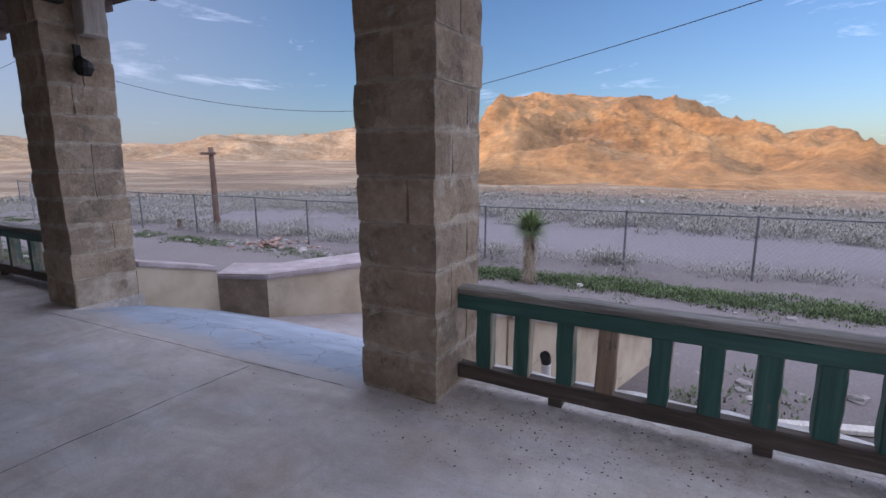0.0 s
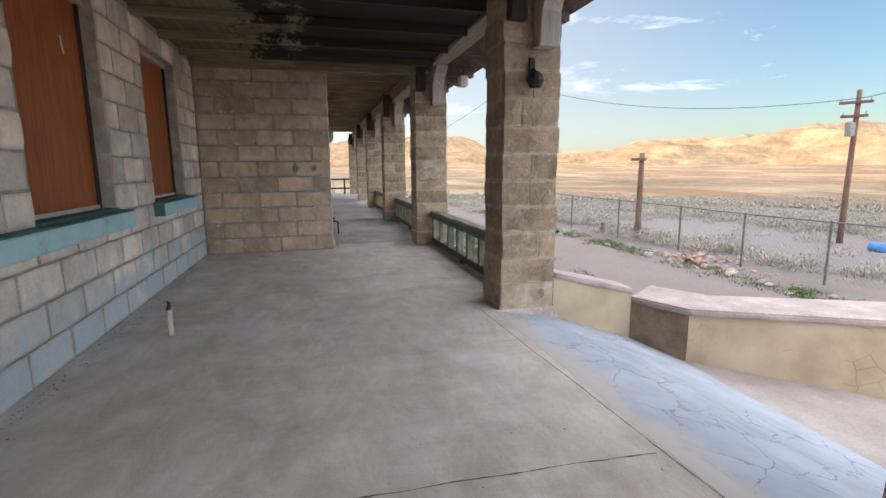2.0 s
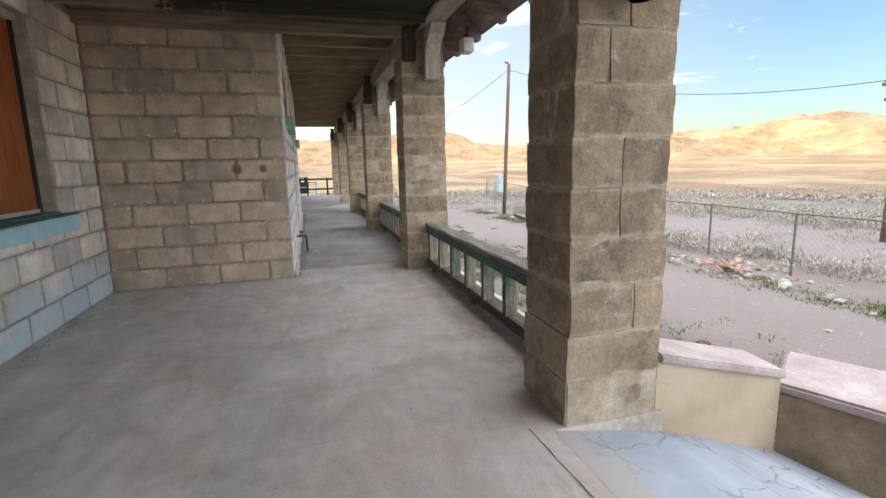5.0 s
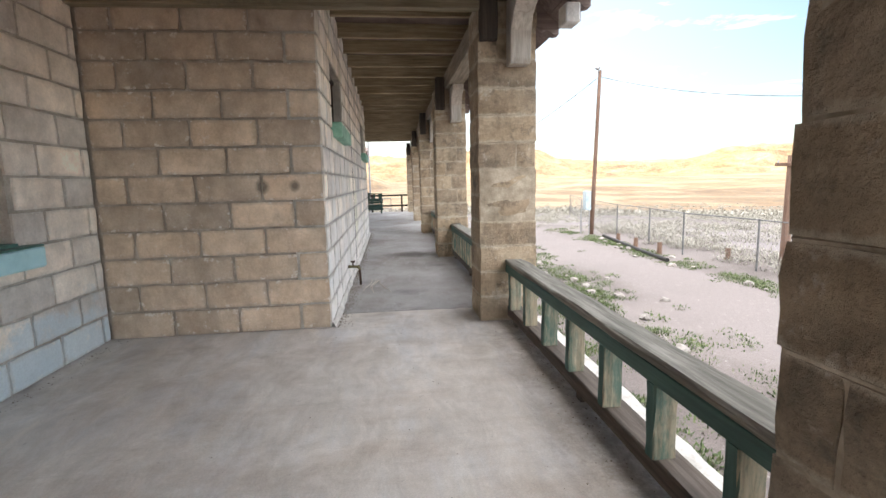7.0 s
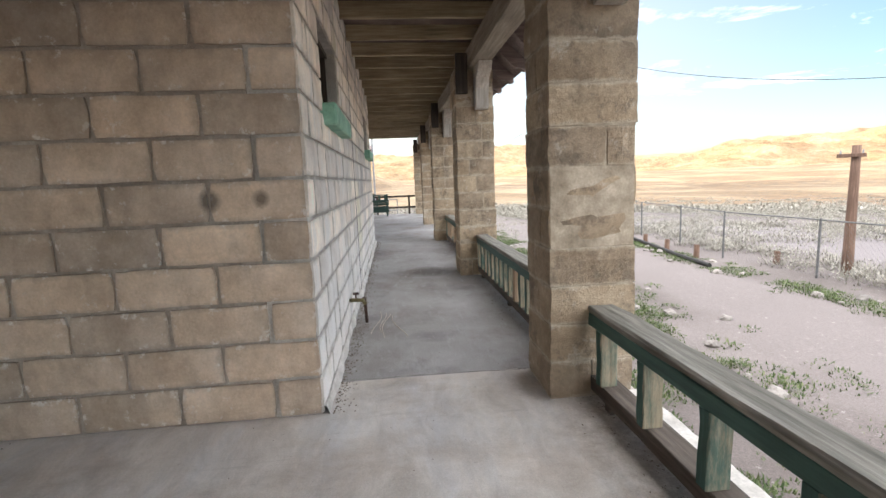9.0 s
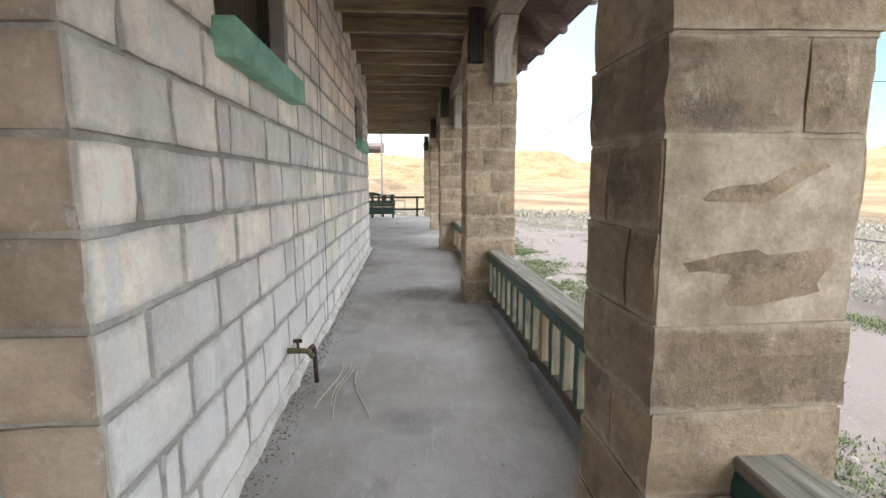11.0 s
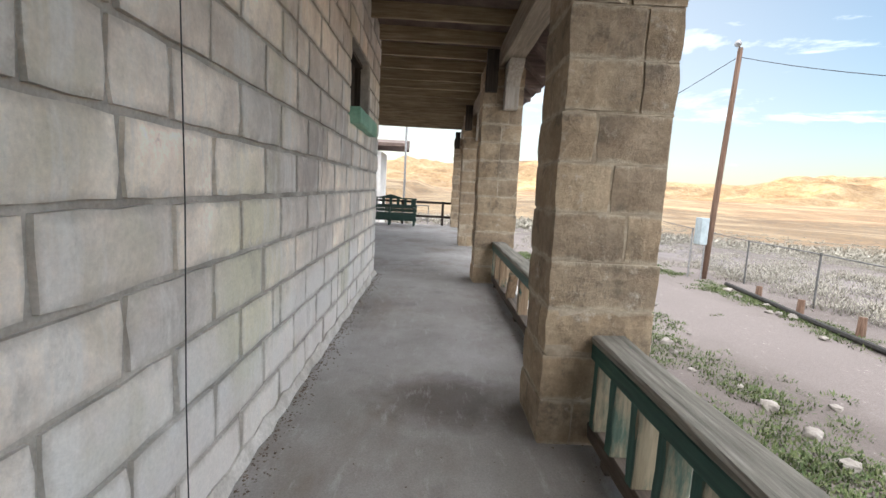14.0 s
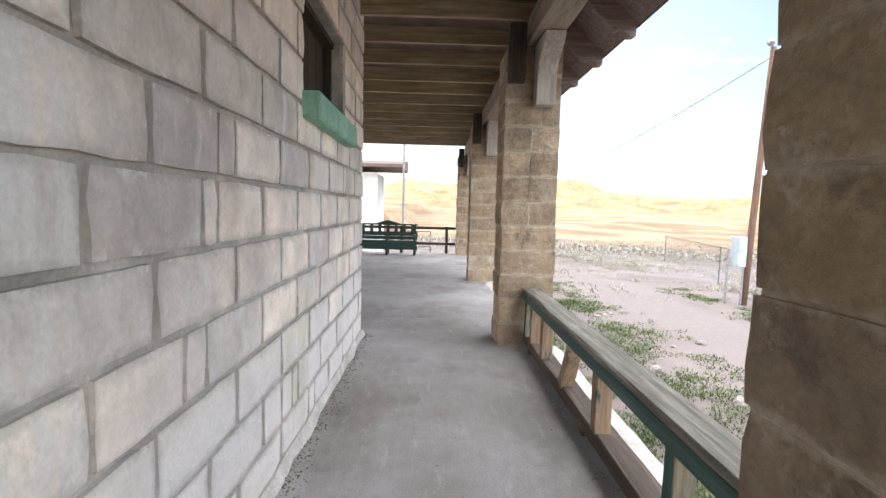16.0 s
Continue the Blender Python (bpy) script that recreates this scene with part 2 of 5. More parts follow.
k.l.new(own.outputs["Generated"], own_z.inputs[0])
bed = k.math("SUBTRACT", 0.5, k.math("ABSOLUTE", k.math("SUBTRACT", own_z.outputs[2], 0.5), 0))
bed = k.math("ADD", bed, k.math("MULTIPLY", k.math("SUBTRACT", k.noise(6, 8, 0.74), 0.5), 0.42))
k.over((0.50, 0.43, 0.33), k.math("MULTIPLY", k.band(bed, 0.09, 0.02), 0.7))
chips = k.noise(7, 8, 0.72)
k.over((0.56, 0.50, 0.42), k.math("MULTIPLY", k.band(chips, 0.58, 0.68), 0.7))
fine = k.noise(45, 5, 0.7)
k.over(k.ramp(fine, [(0.3, (0.65,) * 3), (0.7, (1.3,) * 3)]), 0.28, "MULTIPLY")
mid = k.noise(16, 7, 0.75)
k.over(k.ramp(mid, [(0.32, (0.72,) * 3), (0.66, (1.22,) * 3)]), 0.7, "MULTIPLY")
k.bump(chips, 0.9, 0.03).bump(mid, 0.8, 0.014).bump(fine, 0.5, 0.006)
M_STONE = k.done()

k = Mat("porch_concrete", 0.8)
big = k.noise(0.55, 8, 0.66)
k.over(k.ramp(big, [(0.30, (0.47, 0.425, 0.385)), (0.5, (0.60, 0.56, 0.52)), (0.70, (0.69, 0.655, 0.625))]))
streak = k.noise(1.2, 7, 0.68, (0.4, 1.6, 1))
k.over((0.55, 0.56, 0.59), k.math("MULTIPLY", k.band(streak, 0.47, 0.66), 0.65))
dust = k.noise(1.7, 8, 0.72, (1.3, 0.6, 1))
k.over((0.40, 0.325, 0.26), k.math("MULTIPLY", k.band(dust, 0.46, 0.70), 0.6))
blot = k.noise(1.1, 5, 0.6)
k.over((0.17, 0.165, 0.17), k.math("MULTIPLY", k.band(blot, 0.60, 0.76), 0.35))
scuff = k.noise(6, 8, 0.75, (1, 2.2, 1))
k.over((0.60, 0.59, 0.58), k.math("MULTIPLY", k.band(scuff, 0.62, 0.72), 0.5))
grit = k.noise(85, 5, 0.78)
k.over(k.ramp(grit, [(0.28, (0.70,) * 3), (0.7, (1.22,) * 3)]), 0.5, "MULTIPLY")
mottle = k.noise(2.6, 9, 0.74, (0.7, 1.4, 1), 0.5)
k.over(k.ramp(mottle, [(0.34, (0.80, 0.775, 0.75)), (0.66, (1.22, 1.21, 1.20))]), 0.85, "MULTIPLY")
drag = k.noise(2.2, 8, 0.7, (8.0, 0.45, 1), 0.4)
k.over((0.36, 0.33, 0.30), k.math("MULTIPLY", k.band(drag, 0.57, 0.66), k.math("MULTIPLY", k.band(k.noise(0.7, 3), 0.48, 0.60), 0.4)))
drift = k.math("ADD", k.axis(1), k.math("MULTIPLY", k.noise(1.3, 9, 0.75, (1, 1.5, 1)), 1.5))
k.over((0.25, 0.20, 0.155), k.math("MULTIPLY", k.math("MULTIPLY", k.band(drift, 3.25, 3.62), k.band(k.noise(9, 8, 0.78), 0.38, 0.56)), 0.6))
flake = k.noise(19, 6, 0.72)
k.over((0.30, 0.27, 0.245), k.math("MULTIPLY", k.band(flake, 0.64, 0.69), 0.55))
k.bump(dust, 0.35, 0.012).bump(mottle, 0.3, 0.012).bump(scuff, 0.3, 0.006).bump(grit, 0.35, 0.003)
M_FLOOR = k.done()

STAINS = ((-14.05, 2.15, 0.40, 0.60),)
k = Mat("passage_concrete", 0.75)
big = k.noise(0.7, 8, 0.68)
k.over(k.ramp(big, [(0.30, (0.24, 0.225, 0.21)), (0.5, (0.34, 0.325, 0.315)), (0.70, (0.44, 0.43, 0.43))]))
brown = k.noise(0.9, 7, 0.7, (0.7, 1.3, 1))
k.over((0.20, 0.155, 0.125), k.math("MULTIPLY", k.band(brown, 0.50, 0.70), 0.6))
wet = k.noise(1.3, 5, 0.6)
k.over((0.13, 0.125, 0.13), k.math("MULTIPLY", k.band(wet, 0.58, 0.74), 0.55))
for sx, sy, rx, ry in STAINS:                # old spills on the passage floor
    u = k.math("MULTIPLY", k.math("SUBTRACT", k.axis(0), sx), 1 / rx)
    v = k.math("MULTIPLY", k.math("SUBTRACT", k.axis(1), sy), 1 / ry)
    d = k.math("POWER", k.math("ADD", k.math("MULTIPLY", u, u), k.math("MULTIPLY", v, v)), 0.5)
    d = k.math("ADD", d, k.math("MULTIPLY", k.math("SUBTRACT", k.noise(2.6, 8, 0.72), 0.5), 1.6))
    k.over((0.095, 0.075, 0.062), k.math("MULTIPLY", k.band(d, 1.15, 0.45), 0.75))
scuff = k.noise(5, 8, 0.75, (0.6, 2.4, 1))
k.over((0.52, 0.52, 0.53), k.math("MULTIPLY", k.band(scuff, 0.55, 0.70), 0.5))
grit = k.noise(80, 5, 0.78)
k.over(k.ramp(grit, [(0.28, (0.65,) * 3), (0.7, (1.25,) * 3)]), 0.6, "MULTIPLY")
k.bump(scuff, 0.4, 0.01).bump(grit, 0.4, 0.004)
M_PASSAGE = k.done()

k = Mat("ramp_paint", 0.85)
k.over(k.ramp(k.noise(1.6, 7, 0.62), [(0.3, (0.25, 0.285, 0.34)), (0.5, (0.32, 0.365, 0.435)), (0.7, (0.40, 0.45, 0.52))]))
vor = k.n.new("ShaderNodeTexVoronoi")
vor.feature = "DISTANCE_TO_EDGE"
vor.inputs["Scale"].default_value = 2.6
warp = k.n.new("ShaderNodeTexNoise")
warp.inputs["Scale"].default_value, warp.inputs["Detail"].default_value = 3.0, 5
add = k.n.new("ShaderNodeMix")
add.data_type, add.blend_type = "RGBA", "LINEAR_LIGHT"
add.inputs[0].default_value = 0.25
k.l.new(k.geo.outputs["Position"], add.inputs[6])
k.l.new(k.geo.outputs["Position"], warp.inputs["Vector"])
k.l.new(warp.outputs["Color"], add.inputs[7])
k.l.new(add.outputs[2], vor.inputs["Vector"])
crack = k.band(vor.outputs["Distance"], 0.022, 0.0)
where = k.band(k.noise(0.9, 3, 0.5), 0.36, 0.48)
k.over((0.17, 0.16, 0.16), k.math("MULTIPLY", crack, where))
dusty = k.noise(2.4, 7, 0.7)
k.over((0.42, 0.36, 0.31), k.math("MULTIPLY", k.band(dusty, 0.55, 0.72), 0.55))
edge = k.math('ADD', k.axis(1), k.math('MULTIPLY', k.noise(2.2, 8, 0.72), 0.9))
k.over((0.43, 0.405, 0.385), k.band(edge, 3.28, 3.08))
k.bump(dusty, 0.3, 0.008).bump(k.noise(70, 4, 0.7), 0.2, 0.003)
M_RAMP = k.done()

k = Mat("parapet_plaster", 0.9)
k.over(k.ramp(k.noise(1.7, 7, 0.62), [(0.3, (0.36, 0.285, 0.195)), (0.5, (0.46, 0.375, 0.265)), (0.7, (0.55, 0.46, 0.345))]))
stain = k.noise(2.3, 6, 0.65, (1, 1, 0.4))
k.over((0.24, 0.19, 0.14), k.math("MULTIPLY", k.band(stain, 0.57, 0.75), 0.55))
vor = k.n.new("ShaderNodeTexVoronoi")
vor.feature = "DISTANCE_TO_EDGE"
vor.inputs["Scale"].default_value = 4.2
k.l.new(k.geo.outputs["Position"], vor.inputs["Vector"])
k.over((0.24, 0.18, 0.12), k.math("MULTIPLY", k.band(vor.outputs["Distance"], 0.022, 0.0), k.band(k.noise(1.1, 3), 0.53, 0.62)))
k.bump(k.noise(35, 6, 0.7), 0.4, 0.006)
M_PLASTER = k.done()
M_PLASTER_CAP = grainy("parapet_cap", (0.30, 0.245, 0.235), (0.40, 0.33, 0.32), (0.50, 0.44, 0.43), 3, 40, 0.85, 0.4, 0.006)
M_PLASTER_EDGE = grainy("porch_edge_plaster", (0.44, 0.41, 0.37), (0.60, 0.57, 0.53), (0.74, 0.71, 0.675), 5, 50, 0.9, 0.5, 0.006)
M_LANDING = grainy("landing_dust", (0.27, 0.235, 0.22), (0.35, 0.31, 0.295), (0.43, 0.39, 0.375), 1.5, 40, 0.95, 0.4, 0.008)
M_BROWN_END = grainy("parapet_end_brown", (0.17, 0.12, 0.08), (0.26, 0.19, 0.13), (0.36, 0.275, 0.195), 4, 50, 0.9, 0.4, 0.006)


def wood(name, a, b, c, along, rough=0.75, bump=0.6, peel=None, peel_amount=(0.56, 0.62)):
    """Timber with its grain along one axis; peel: bare colour where paint has gone."""
    stretch = [9.0, 9.0, 9.0]
    stretch[along] = 0.55
    k = Mat(name, rough)
    grain = k.noise(3.2, 7, 0.66, tuple(stretch), 0.3, jitter=True)
    k.over(k.ramp(grain, [(0.3, a), (0.5, b), (0.7, c)]))
    big = k.noise(1.3, 5, 0.6)
    k.over(k.ramp(big, [(0.3, (0.78,) * 3), (0.7, (1.2,) * 3)]), 0.7, "MULTIPLY")
    if peel:
        worn = k.noise(3.5, 8, 0.72, tuple(1 + 0.25 * (s - 1) for s in stretch))
        k.over(peel, k.band(worn, *peel_amount))
    k.bump(grain, bump, 0.006)
    return k.done()


M_CAP_WOOD = wood("weathered_cap", (0.085, 0.078, 0.062), (0.19, 0.178, 0.15), (0.33, 0.315, 0.275), 0, 0.85, 0.9, (0.055, 0.12, 0.09), (0.66, 0.72))
M_GREEN_X = wood("green_rail", (0.020, 0.060, 0.048), (0.032, 0.090, 0.072), (0.054, 0.125, 0.10), 0, 0.6, 0.35, (0.15, 0.12, 0.09), (0.66, 0.72))
k = Mat("green_post", 0.65)
grain = k.noise(3.2, 7, 0.66, (9, 9, 0.55), 0.3, jitter=True)
k.over(k.ramp(grain, [(0.3, (0.020, 0.062, 0.050)), (0.5, (0.034, 0.095, 0.077)), (0.7, (0.058, 0.13, 0.106))]))
side = k.n.new("ShaderNodeSeparateXYZ")
k.l.new(k.geo.outputs["Normal"], side.inputs[0])
worn = k.band(k.noise(2.2, 8, 0.74, (3, 3, 0.8), jitter=True), 0.40, 0.56)
bare = k.ramp(grain, [(0.3, (0.20, 0.155, 0.10)), (0.5, (0.33, 0.265, 0.18)), (0.7, (0.44, 0.37, 0.27))])
k.over(bare, k.math("MULTIPLY", k.band(side.outputs[0], 0.35, 0.7), k.math("ADD", k.math("MULTIPLY", worn, 0.75), 0.12)))
k.over((0.16, 0.13, 0.095), k.band(k.noise(3.5, 8, 0.72, (3, 3, 0.6)), 0.63, 0.70))
k.bump(grain, 0.4, 0.006)
M_GREEN_Z = k.done()
M_BENCH = wood("bench_green", (0.010, 0.030, 0.024), (0.016, 0.048, 0.038), (0.03, 0.07, 0.056), 1, 0.6, 0.3)
M_DARK_RAIL = wood("bare_rail", (0.045, 0.035, 0.028), (0.085, 0.066, 0.052), (0.15, 0.12, 0.095), 0, 0.85, 0.7)
M_BARE_Z = wood("bare_post", (0.16, 0.11, 0.07), (0.26, 0.18, 0.115), (0.36, 0.27, 0.18), 2, 0.8, 0.6, (0.03, 0.08, 0.065), (0.56, 0.64))
M_JOIST_LONG = wood("joist_passage", (0.20, 0.155, 0.09), (0.34, 0.27, 0.17), (0.47, 0.39, 0.265), 1, 0.85, 0.6)


def soot_mask(k):
    """The ragged burnt patch of the porch ceiling."""
    s = k.math("ADD", k.math("MULTIPLY", k.noise(1.0, 9, 0.78), 3.4), k.math("MULTIPLY", k.axis(1), 0.5))
    return k.math("MULTIPLY", k.band(s, 1.74, 1.86), k.math("MULTIPLY", k.band(k.axis(0), -9.2, -8.3), k.band(k.axis(0), -3.2, -4.2)))


k = Mat("joist_painted", 0.85)
g = k.noise(3.2, 7, 0.66, (9, 0.55, 9), 0.3)
k.over(k.ramp(g, [(0.3, (0.17, 0.138, 0.088)), (0.5, (0.26, 0.215, 0.145)), (0.7, (0.36, 0.305, 0.215))]))
k.over((0.010, 0.009, 0.008), k.math("MULTIPLY", soot_mask(k), 0.93))
k.bump(g, 0.5, 0.006)
M_JOIST = k.done()
M_BEAM = wood("beam", (0.17, 0.14, 0.11), (0.27, 0.225, 0.175), (0.38, 0.33, 0.265), 0, 0.85, 0.6)
M_CORBEL = wood("corbel", (0.32, 0.28, 0.235), (0.45, 0.41, 0.36), (0.58, 0.54, 0.49), 2, 0.85, 0.6)
M_DARK_TIMBER = wood("dark_timber", (0.020, 0.016, 0.013), (0.045, 0.035, 0.028), (0.08, 0.062, 0.05), 2, 0.9, 0.6)
M_EAVE = wood("eave_board", (0.13, 0.095, 0.085), (0.20, 0.15, 0.135), (0.28, 0.22, 0.20), 1, 0.85, 0.5)
M_POLE = wood("pole_timber", (0.085, 0.05, 0.035), (0.15, 0.09, 0.062), (0.22, 0.145, 0.105), 2, 0.9, 0.7)
M_BOARD = wood("window_board", (0.25, 0.068, 0.018), (0.34, 0.098, 0.027), (0.41, 0.13, 0.04), 2, 0.6, 0.15)

k = Mat("ceiling_boards", 0.9)
g = k.noise(2.4, 6, 0.65, (0.3, 6, 1))
k.over(k.ramp(g, [(0.3, (0.11, 0.085, 0.052)), (0.5, (0.17, 0.135, 0.086)), (0.7, (0.24, 0.196, 0.13))]))
k.over((0.008, 0.007, 0.007), soot_mask(k))
k.bump(g, 0.4, 0.006)
M_CEIL = k.done()

k = Mat("sill_blue", 0.7)
k.over(k.ramp(k.noise(5, 6, 0.65), [(0.3, (0.36, 0.60, 0.66)), (0.5, (0.45, 0.70, 0.75)), (0.7, (0.54, 0.76, 0.80))]))
k.over((0.10, 0.17, 0.165), k.math("MULTIPLY", k.band(k.noise(4, 7, 0.7), 0.60, 0.70), 0.6))
k.bump(k.noise(30, 5), 0.3, 0.004)
M_SILL_BLUE = k.done()
M_SILL_TOP = grainy("sill_top_green", (0.05, 0.12, 0.105), (0.08, 0.18, 0.155), (0.13, 0.25, 0.215), 4, 40, 0.7, 0.3, 0.004)
M_SILL_GREEN = grainy("sill_green", (0.16, 0.33, 0.24), (0.24, 0.45, 0.335), (0.33, 0.55, 0.43), 4, 40, 0.7, 0.4, 0.004)
M_IRON = grainy("rusty_iron", (0.05, 0.032, 0.024), (0.09, 0.058, 0.042), (0.16, 0.10, 0.07), 14, 90, 0.75, 0.5, 0.002, metal=0.5)
M_DARK_IRON = grainy("dark_iron", (0.02, 0.019, 0.018), (0.035, 0.033, 0.031), (0.06, 0.056, 0.053), 12, 80, 0.6, 0.3, 0.002, metal=0.6)
M_ZINC = grainy("galvanised", (0.22, 0.22, 0.225), (0.32, 0.32, 0.325), (0.42, 0.42, 0.425), 10, 80, 0.55, 0.2, 0.001, metal=0.6)
M_FENCE = grainy("fence_steel", (0.10, 0.10, 0.10), (0.15, 0.15, 0.152), (0.21, 0.21, 0.212), 10, 80, 0.6, 0.2, 0.001, metal=0.4)
M_WHITE_PIPE = grainy("white_pipe", (0.48, 0.46, 0.43), (0.62, 0.60, 0.57), (0.72, 0.70, 0.68), 12, 70, 0.6, 0.2, 0.002)
M_STRING = grainy("string", (0.45, 0.38, 0.30), (0.60, 0.52, 0.42), (0.74, 0.66, 0.55), 30, 90, 0.9, 0.2, 0.001)
M_BRASS = grainy("tap_brass", (0.10, 0.085, 0.04), (0.17, 0.145, 0.07), (0.25, 0.22, 0.12), 20, 90, 0.5, 0.3, 0.001, metal=0.7)
M_WHITE_WALL = grainy("white_stucco", (0.56, 0.55, 0.53), (0.68, 0.67, 0.65), (0.77, 0.76, 0.74), 2, 40, 0.9, 0.4, 0.005)
M_BLUE = grainy("blue_plastic", (0.03, 0.15, 0.42), (0.045, 0.21, 0.52), (0.07, 0.27, 0.60), 4, 40, 0.5, 0.1, 0.001)
M_BOX = grainy("meter_box_paint", (0.30, 0.36, 0.39), (0.38, 0.45, 0.48), (0.45, 0.52, 0.55), 5, 50, 0.5, 0.1, 0.001)
M_CABLE = grainy("cable", (0.015, 0.015, 0.016), (0.025, 0.025, 0.026), (0.04, 0.04, 0.04), 5, 40, 0.6, 0.1, 0.001)
M_BRICK_RED = grainy("rubble_brick", (0.24, 0.15, 0.115), (0.32, 0.215, 0.17), (0.42, 0.32, 0.27), 5, 50, 0.9, 0.4, 0.005, vary=0.25)
M_ROCK = grainy("field_stone", (0.17, 0.15, 0.135), (0.28, 0.255, 0.23), (0.40, 0.375, 0.345), 4, 40, 0.9, 0.5, 0.01, vary=0.3)
M_ROOF = grainy("roof_felt", (0.10, 0.07, 0.06), (0.15, 0.11, 0.095), (0.21, 0.16, 0.14), 3, 40, 0.95, 0.3, 0.004)

M_CRACK = grainy("crack_dark", (0.06, 0.052, 0.045), (0.15, 0.132, 0.115), (0.34, 0.31, 0.28), 12, 60, 0.95, 0.2, 0.002)
M_LITTER = grainy("litter_brown", (0.10, 0.075, 0.055), (0.20, 0.16, 0.125), (0.36, 0.31, 0.26), 30, 90, 0.95, 0.2, 0.002)

# ground: pale dirt, dusty road, then warm far soil with darker scrub patches
k = Mat("desert_ground", 0.95)
base = k.noise(0.22, 8, 0.62)
k.over(k.ramp(base, [(0.3, (0.105, 0.087, 0.079)), (0.5, (0.15, 0.127, 0.118)), (0.7, (0.20, 0.173, 0.162))]))
wob = k.math("MULTIPLY", k.math("SUBTRACT", k.noise(0.12, 4), 0.5), 4.0)
yy = k.math("ADD", k.axis(1), wob)
road = k.math("MULTIPLY", k.band(yy, 7.3, 8.2), k.band(yy, 11.2, 10.5))
k.over((0.18, 0.155, 0.147), k.math("MULTIPLY", road, 0.75))
wash = k.math("MULTIPLY", k.band(yy, 15.0, 17.0), k.band(yy, 24.0, 21.5))
k.over((0.19, 0.168, 0.168), k.math("MULTIPLY", wash, 0.8))
dx, dy = k.math("ADD", k.axis(0), 9.0), k.math("SUBTRACT", k.axis(1), 2.0)
reach = k.math("POWER", k.math("ADD", k.math("MULTIPLY", dx, dx), k.math("MULTIPLY", dy, dy)), 0.5)
# far soil coloured more orange, which strengthens the low sunlight on the valley
far = k.band(reach, 60, 170)
tan = k.ramp(k.noise(0.012, 9, 0.68), [(0.3, (0.14, 0.08, 0.034)), (0.5, (0.22, 0.135, 0.058)), (0.7, (0.32, 0.21, 0.10))])
k.over(tan, k.math("MULTIPLY", far, 0.9))
clump = k.noise(0.09, 9, 0.78, (1, 1, 1))
k.over((0.075, 0.065, 0.05), k.math("MULTIPLY", k.math("MULTIPLY", k.band(clump, 0.48, 0.60), k.band(reach, 35, 90)), 0.75))
small = k.noise(0.42, 8, 0.75)
k.over((0.07, 0.06, 0.05), k.math("MULTIPLY", k.math("MULTIPLY", k.band(small, 0.50, 0.60), k.band(reach, 20, 45)), 0.6))
pale = k.noise(0.0045, 9, 0.72, (1, 1.6, 1), 0.8)
k.over((0.55, 0.45, 0.28), k.math("MULTIPLY", k.math("MULTIPLY", k.band(pale, 0.45, 0.62), k.band(reach, 230, 420)), 0.4))
k.over((0.10, 0.075, 0.045), k.math("MULTIPLY", k.math("MULTIPLY", k.band(k.noise(0.05, 8, 0.78), 0.55, 0.64), k.band(reach, 150, 260)), 0.5))
grav = k.noise(26, 6, 0.8)
k.over(k.ramp(grav, [(0.32, (0.66, 0.65, 0.65)), (0.68, (1.34, 1.33, 1.32))]), 0.7, "MULTIPLY")
peb = k.noise(7, 8, 0.75)
k.over((0.40, 0.37, 0.345), k.math("MULTIPLY", k.band(peb, 0.60, 0.68), 0.7))
k.over((0.12, 0.10, 0.088), k.math("MULTIPLY", k.band(k.noise(3.1, 7, 0.75), 0.60, 0.70), 0.5))
k.bump(peb, 0.6, 0.04).bump(grav, 0.5, 0.015).bump(base, 0.3, 0.2)
M_GROUND = k.done()


def leaf(name, a, b, c):
    k = Mat(name, 0.85)
    k.over(k.ramp(k.island(), [(0.0, a), (0.5, b), (1.0, c)]))
    k.over(k.ramp(k.noise(1.4, 4), [(0.3, (0.75,) * 3), (0.7, (1.25,) * 3)]), 0.8, "MULTIPLY")
    return k.done()


M_SAGE = leaf("sage_leaf", (0.19, 0.175, 0.14), (0.28, 0.262, 0.215), (0.40, 0.378, 0.325))
M_GRASS = leaf("grass_blade", (0.045, 0.075, 0.022), (0.085, 0.12, 0.04), (0.16, 0.18, 0.08))
M_YUCCA = leaf("yucca_leaf", (0.11, 0.16, 0.06), (0.19, 0.24, 0.10), (0.30, 0.34, 0.17))
M_YUCCA_DEAD = leaf("yucca_dead_leaf", (0.20, 0.155, 0.10), (0.31, 0.25, 0.17), (0.42, 0.355, 0.26))


def rock_material(name, a, b, c, snow=False):
    k = Mat(name, 0.95)
    t = k.noise(0.006, 10, 0.7, (1, 1, 2.2), 0.6)
    k.over(k.ramp(t, [(0.3, a), (0.5, b), (0.7, c)]))
    k.over((0.45, 0.34, 0.22), k.math("MULTIPLY", k.band(k.noise(0.011, 8, 0.7, (1, 1, 3)), 0.60, 0.68), 0.6))
    gull = k.noise(0.03, 8, 0.75)
    k.over(k.ramp(gull, [(0.3, (0.6,) * 3), (0.7, (1.3,) * 3)]), 0.8, "MULTIPLY")
    rough = k.noise(0.085, 8, 0.78, (1, 1, 1.6))
    k.over(k.ramp(rough, [(0.32, (0.6,) * 3), (0.68, (1.4,) * 3)]), 0.65, "MULTIPLY")
    if snow:
        h = k.math("ADD", k.axis(2), k.math("MULTIPLY", k.noise(0.008, 7, 0.7), 160))
        k.over((0.75, 0.75, 0.78), k.math("MULTIPLY", k.band(h, 335, 385), 0.75))
    k.bump(gull, 1.0, 22).bump(k.noise(0.09, 7, 0.75), 0.6, 4)
    return k.done()


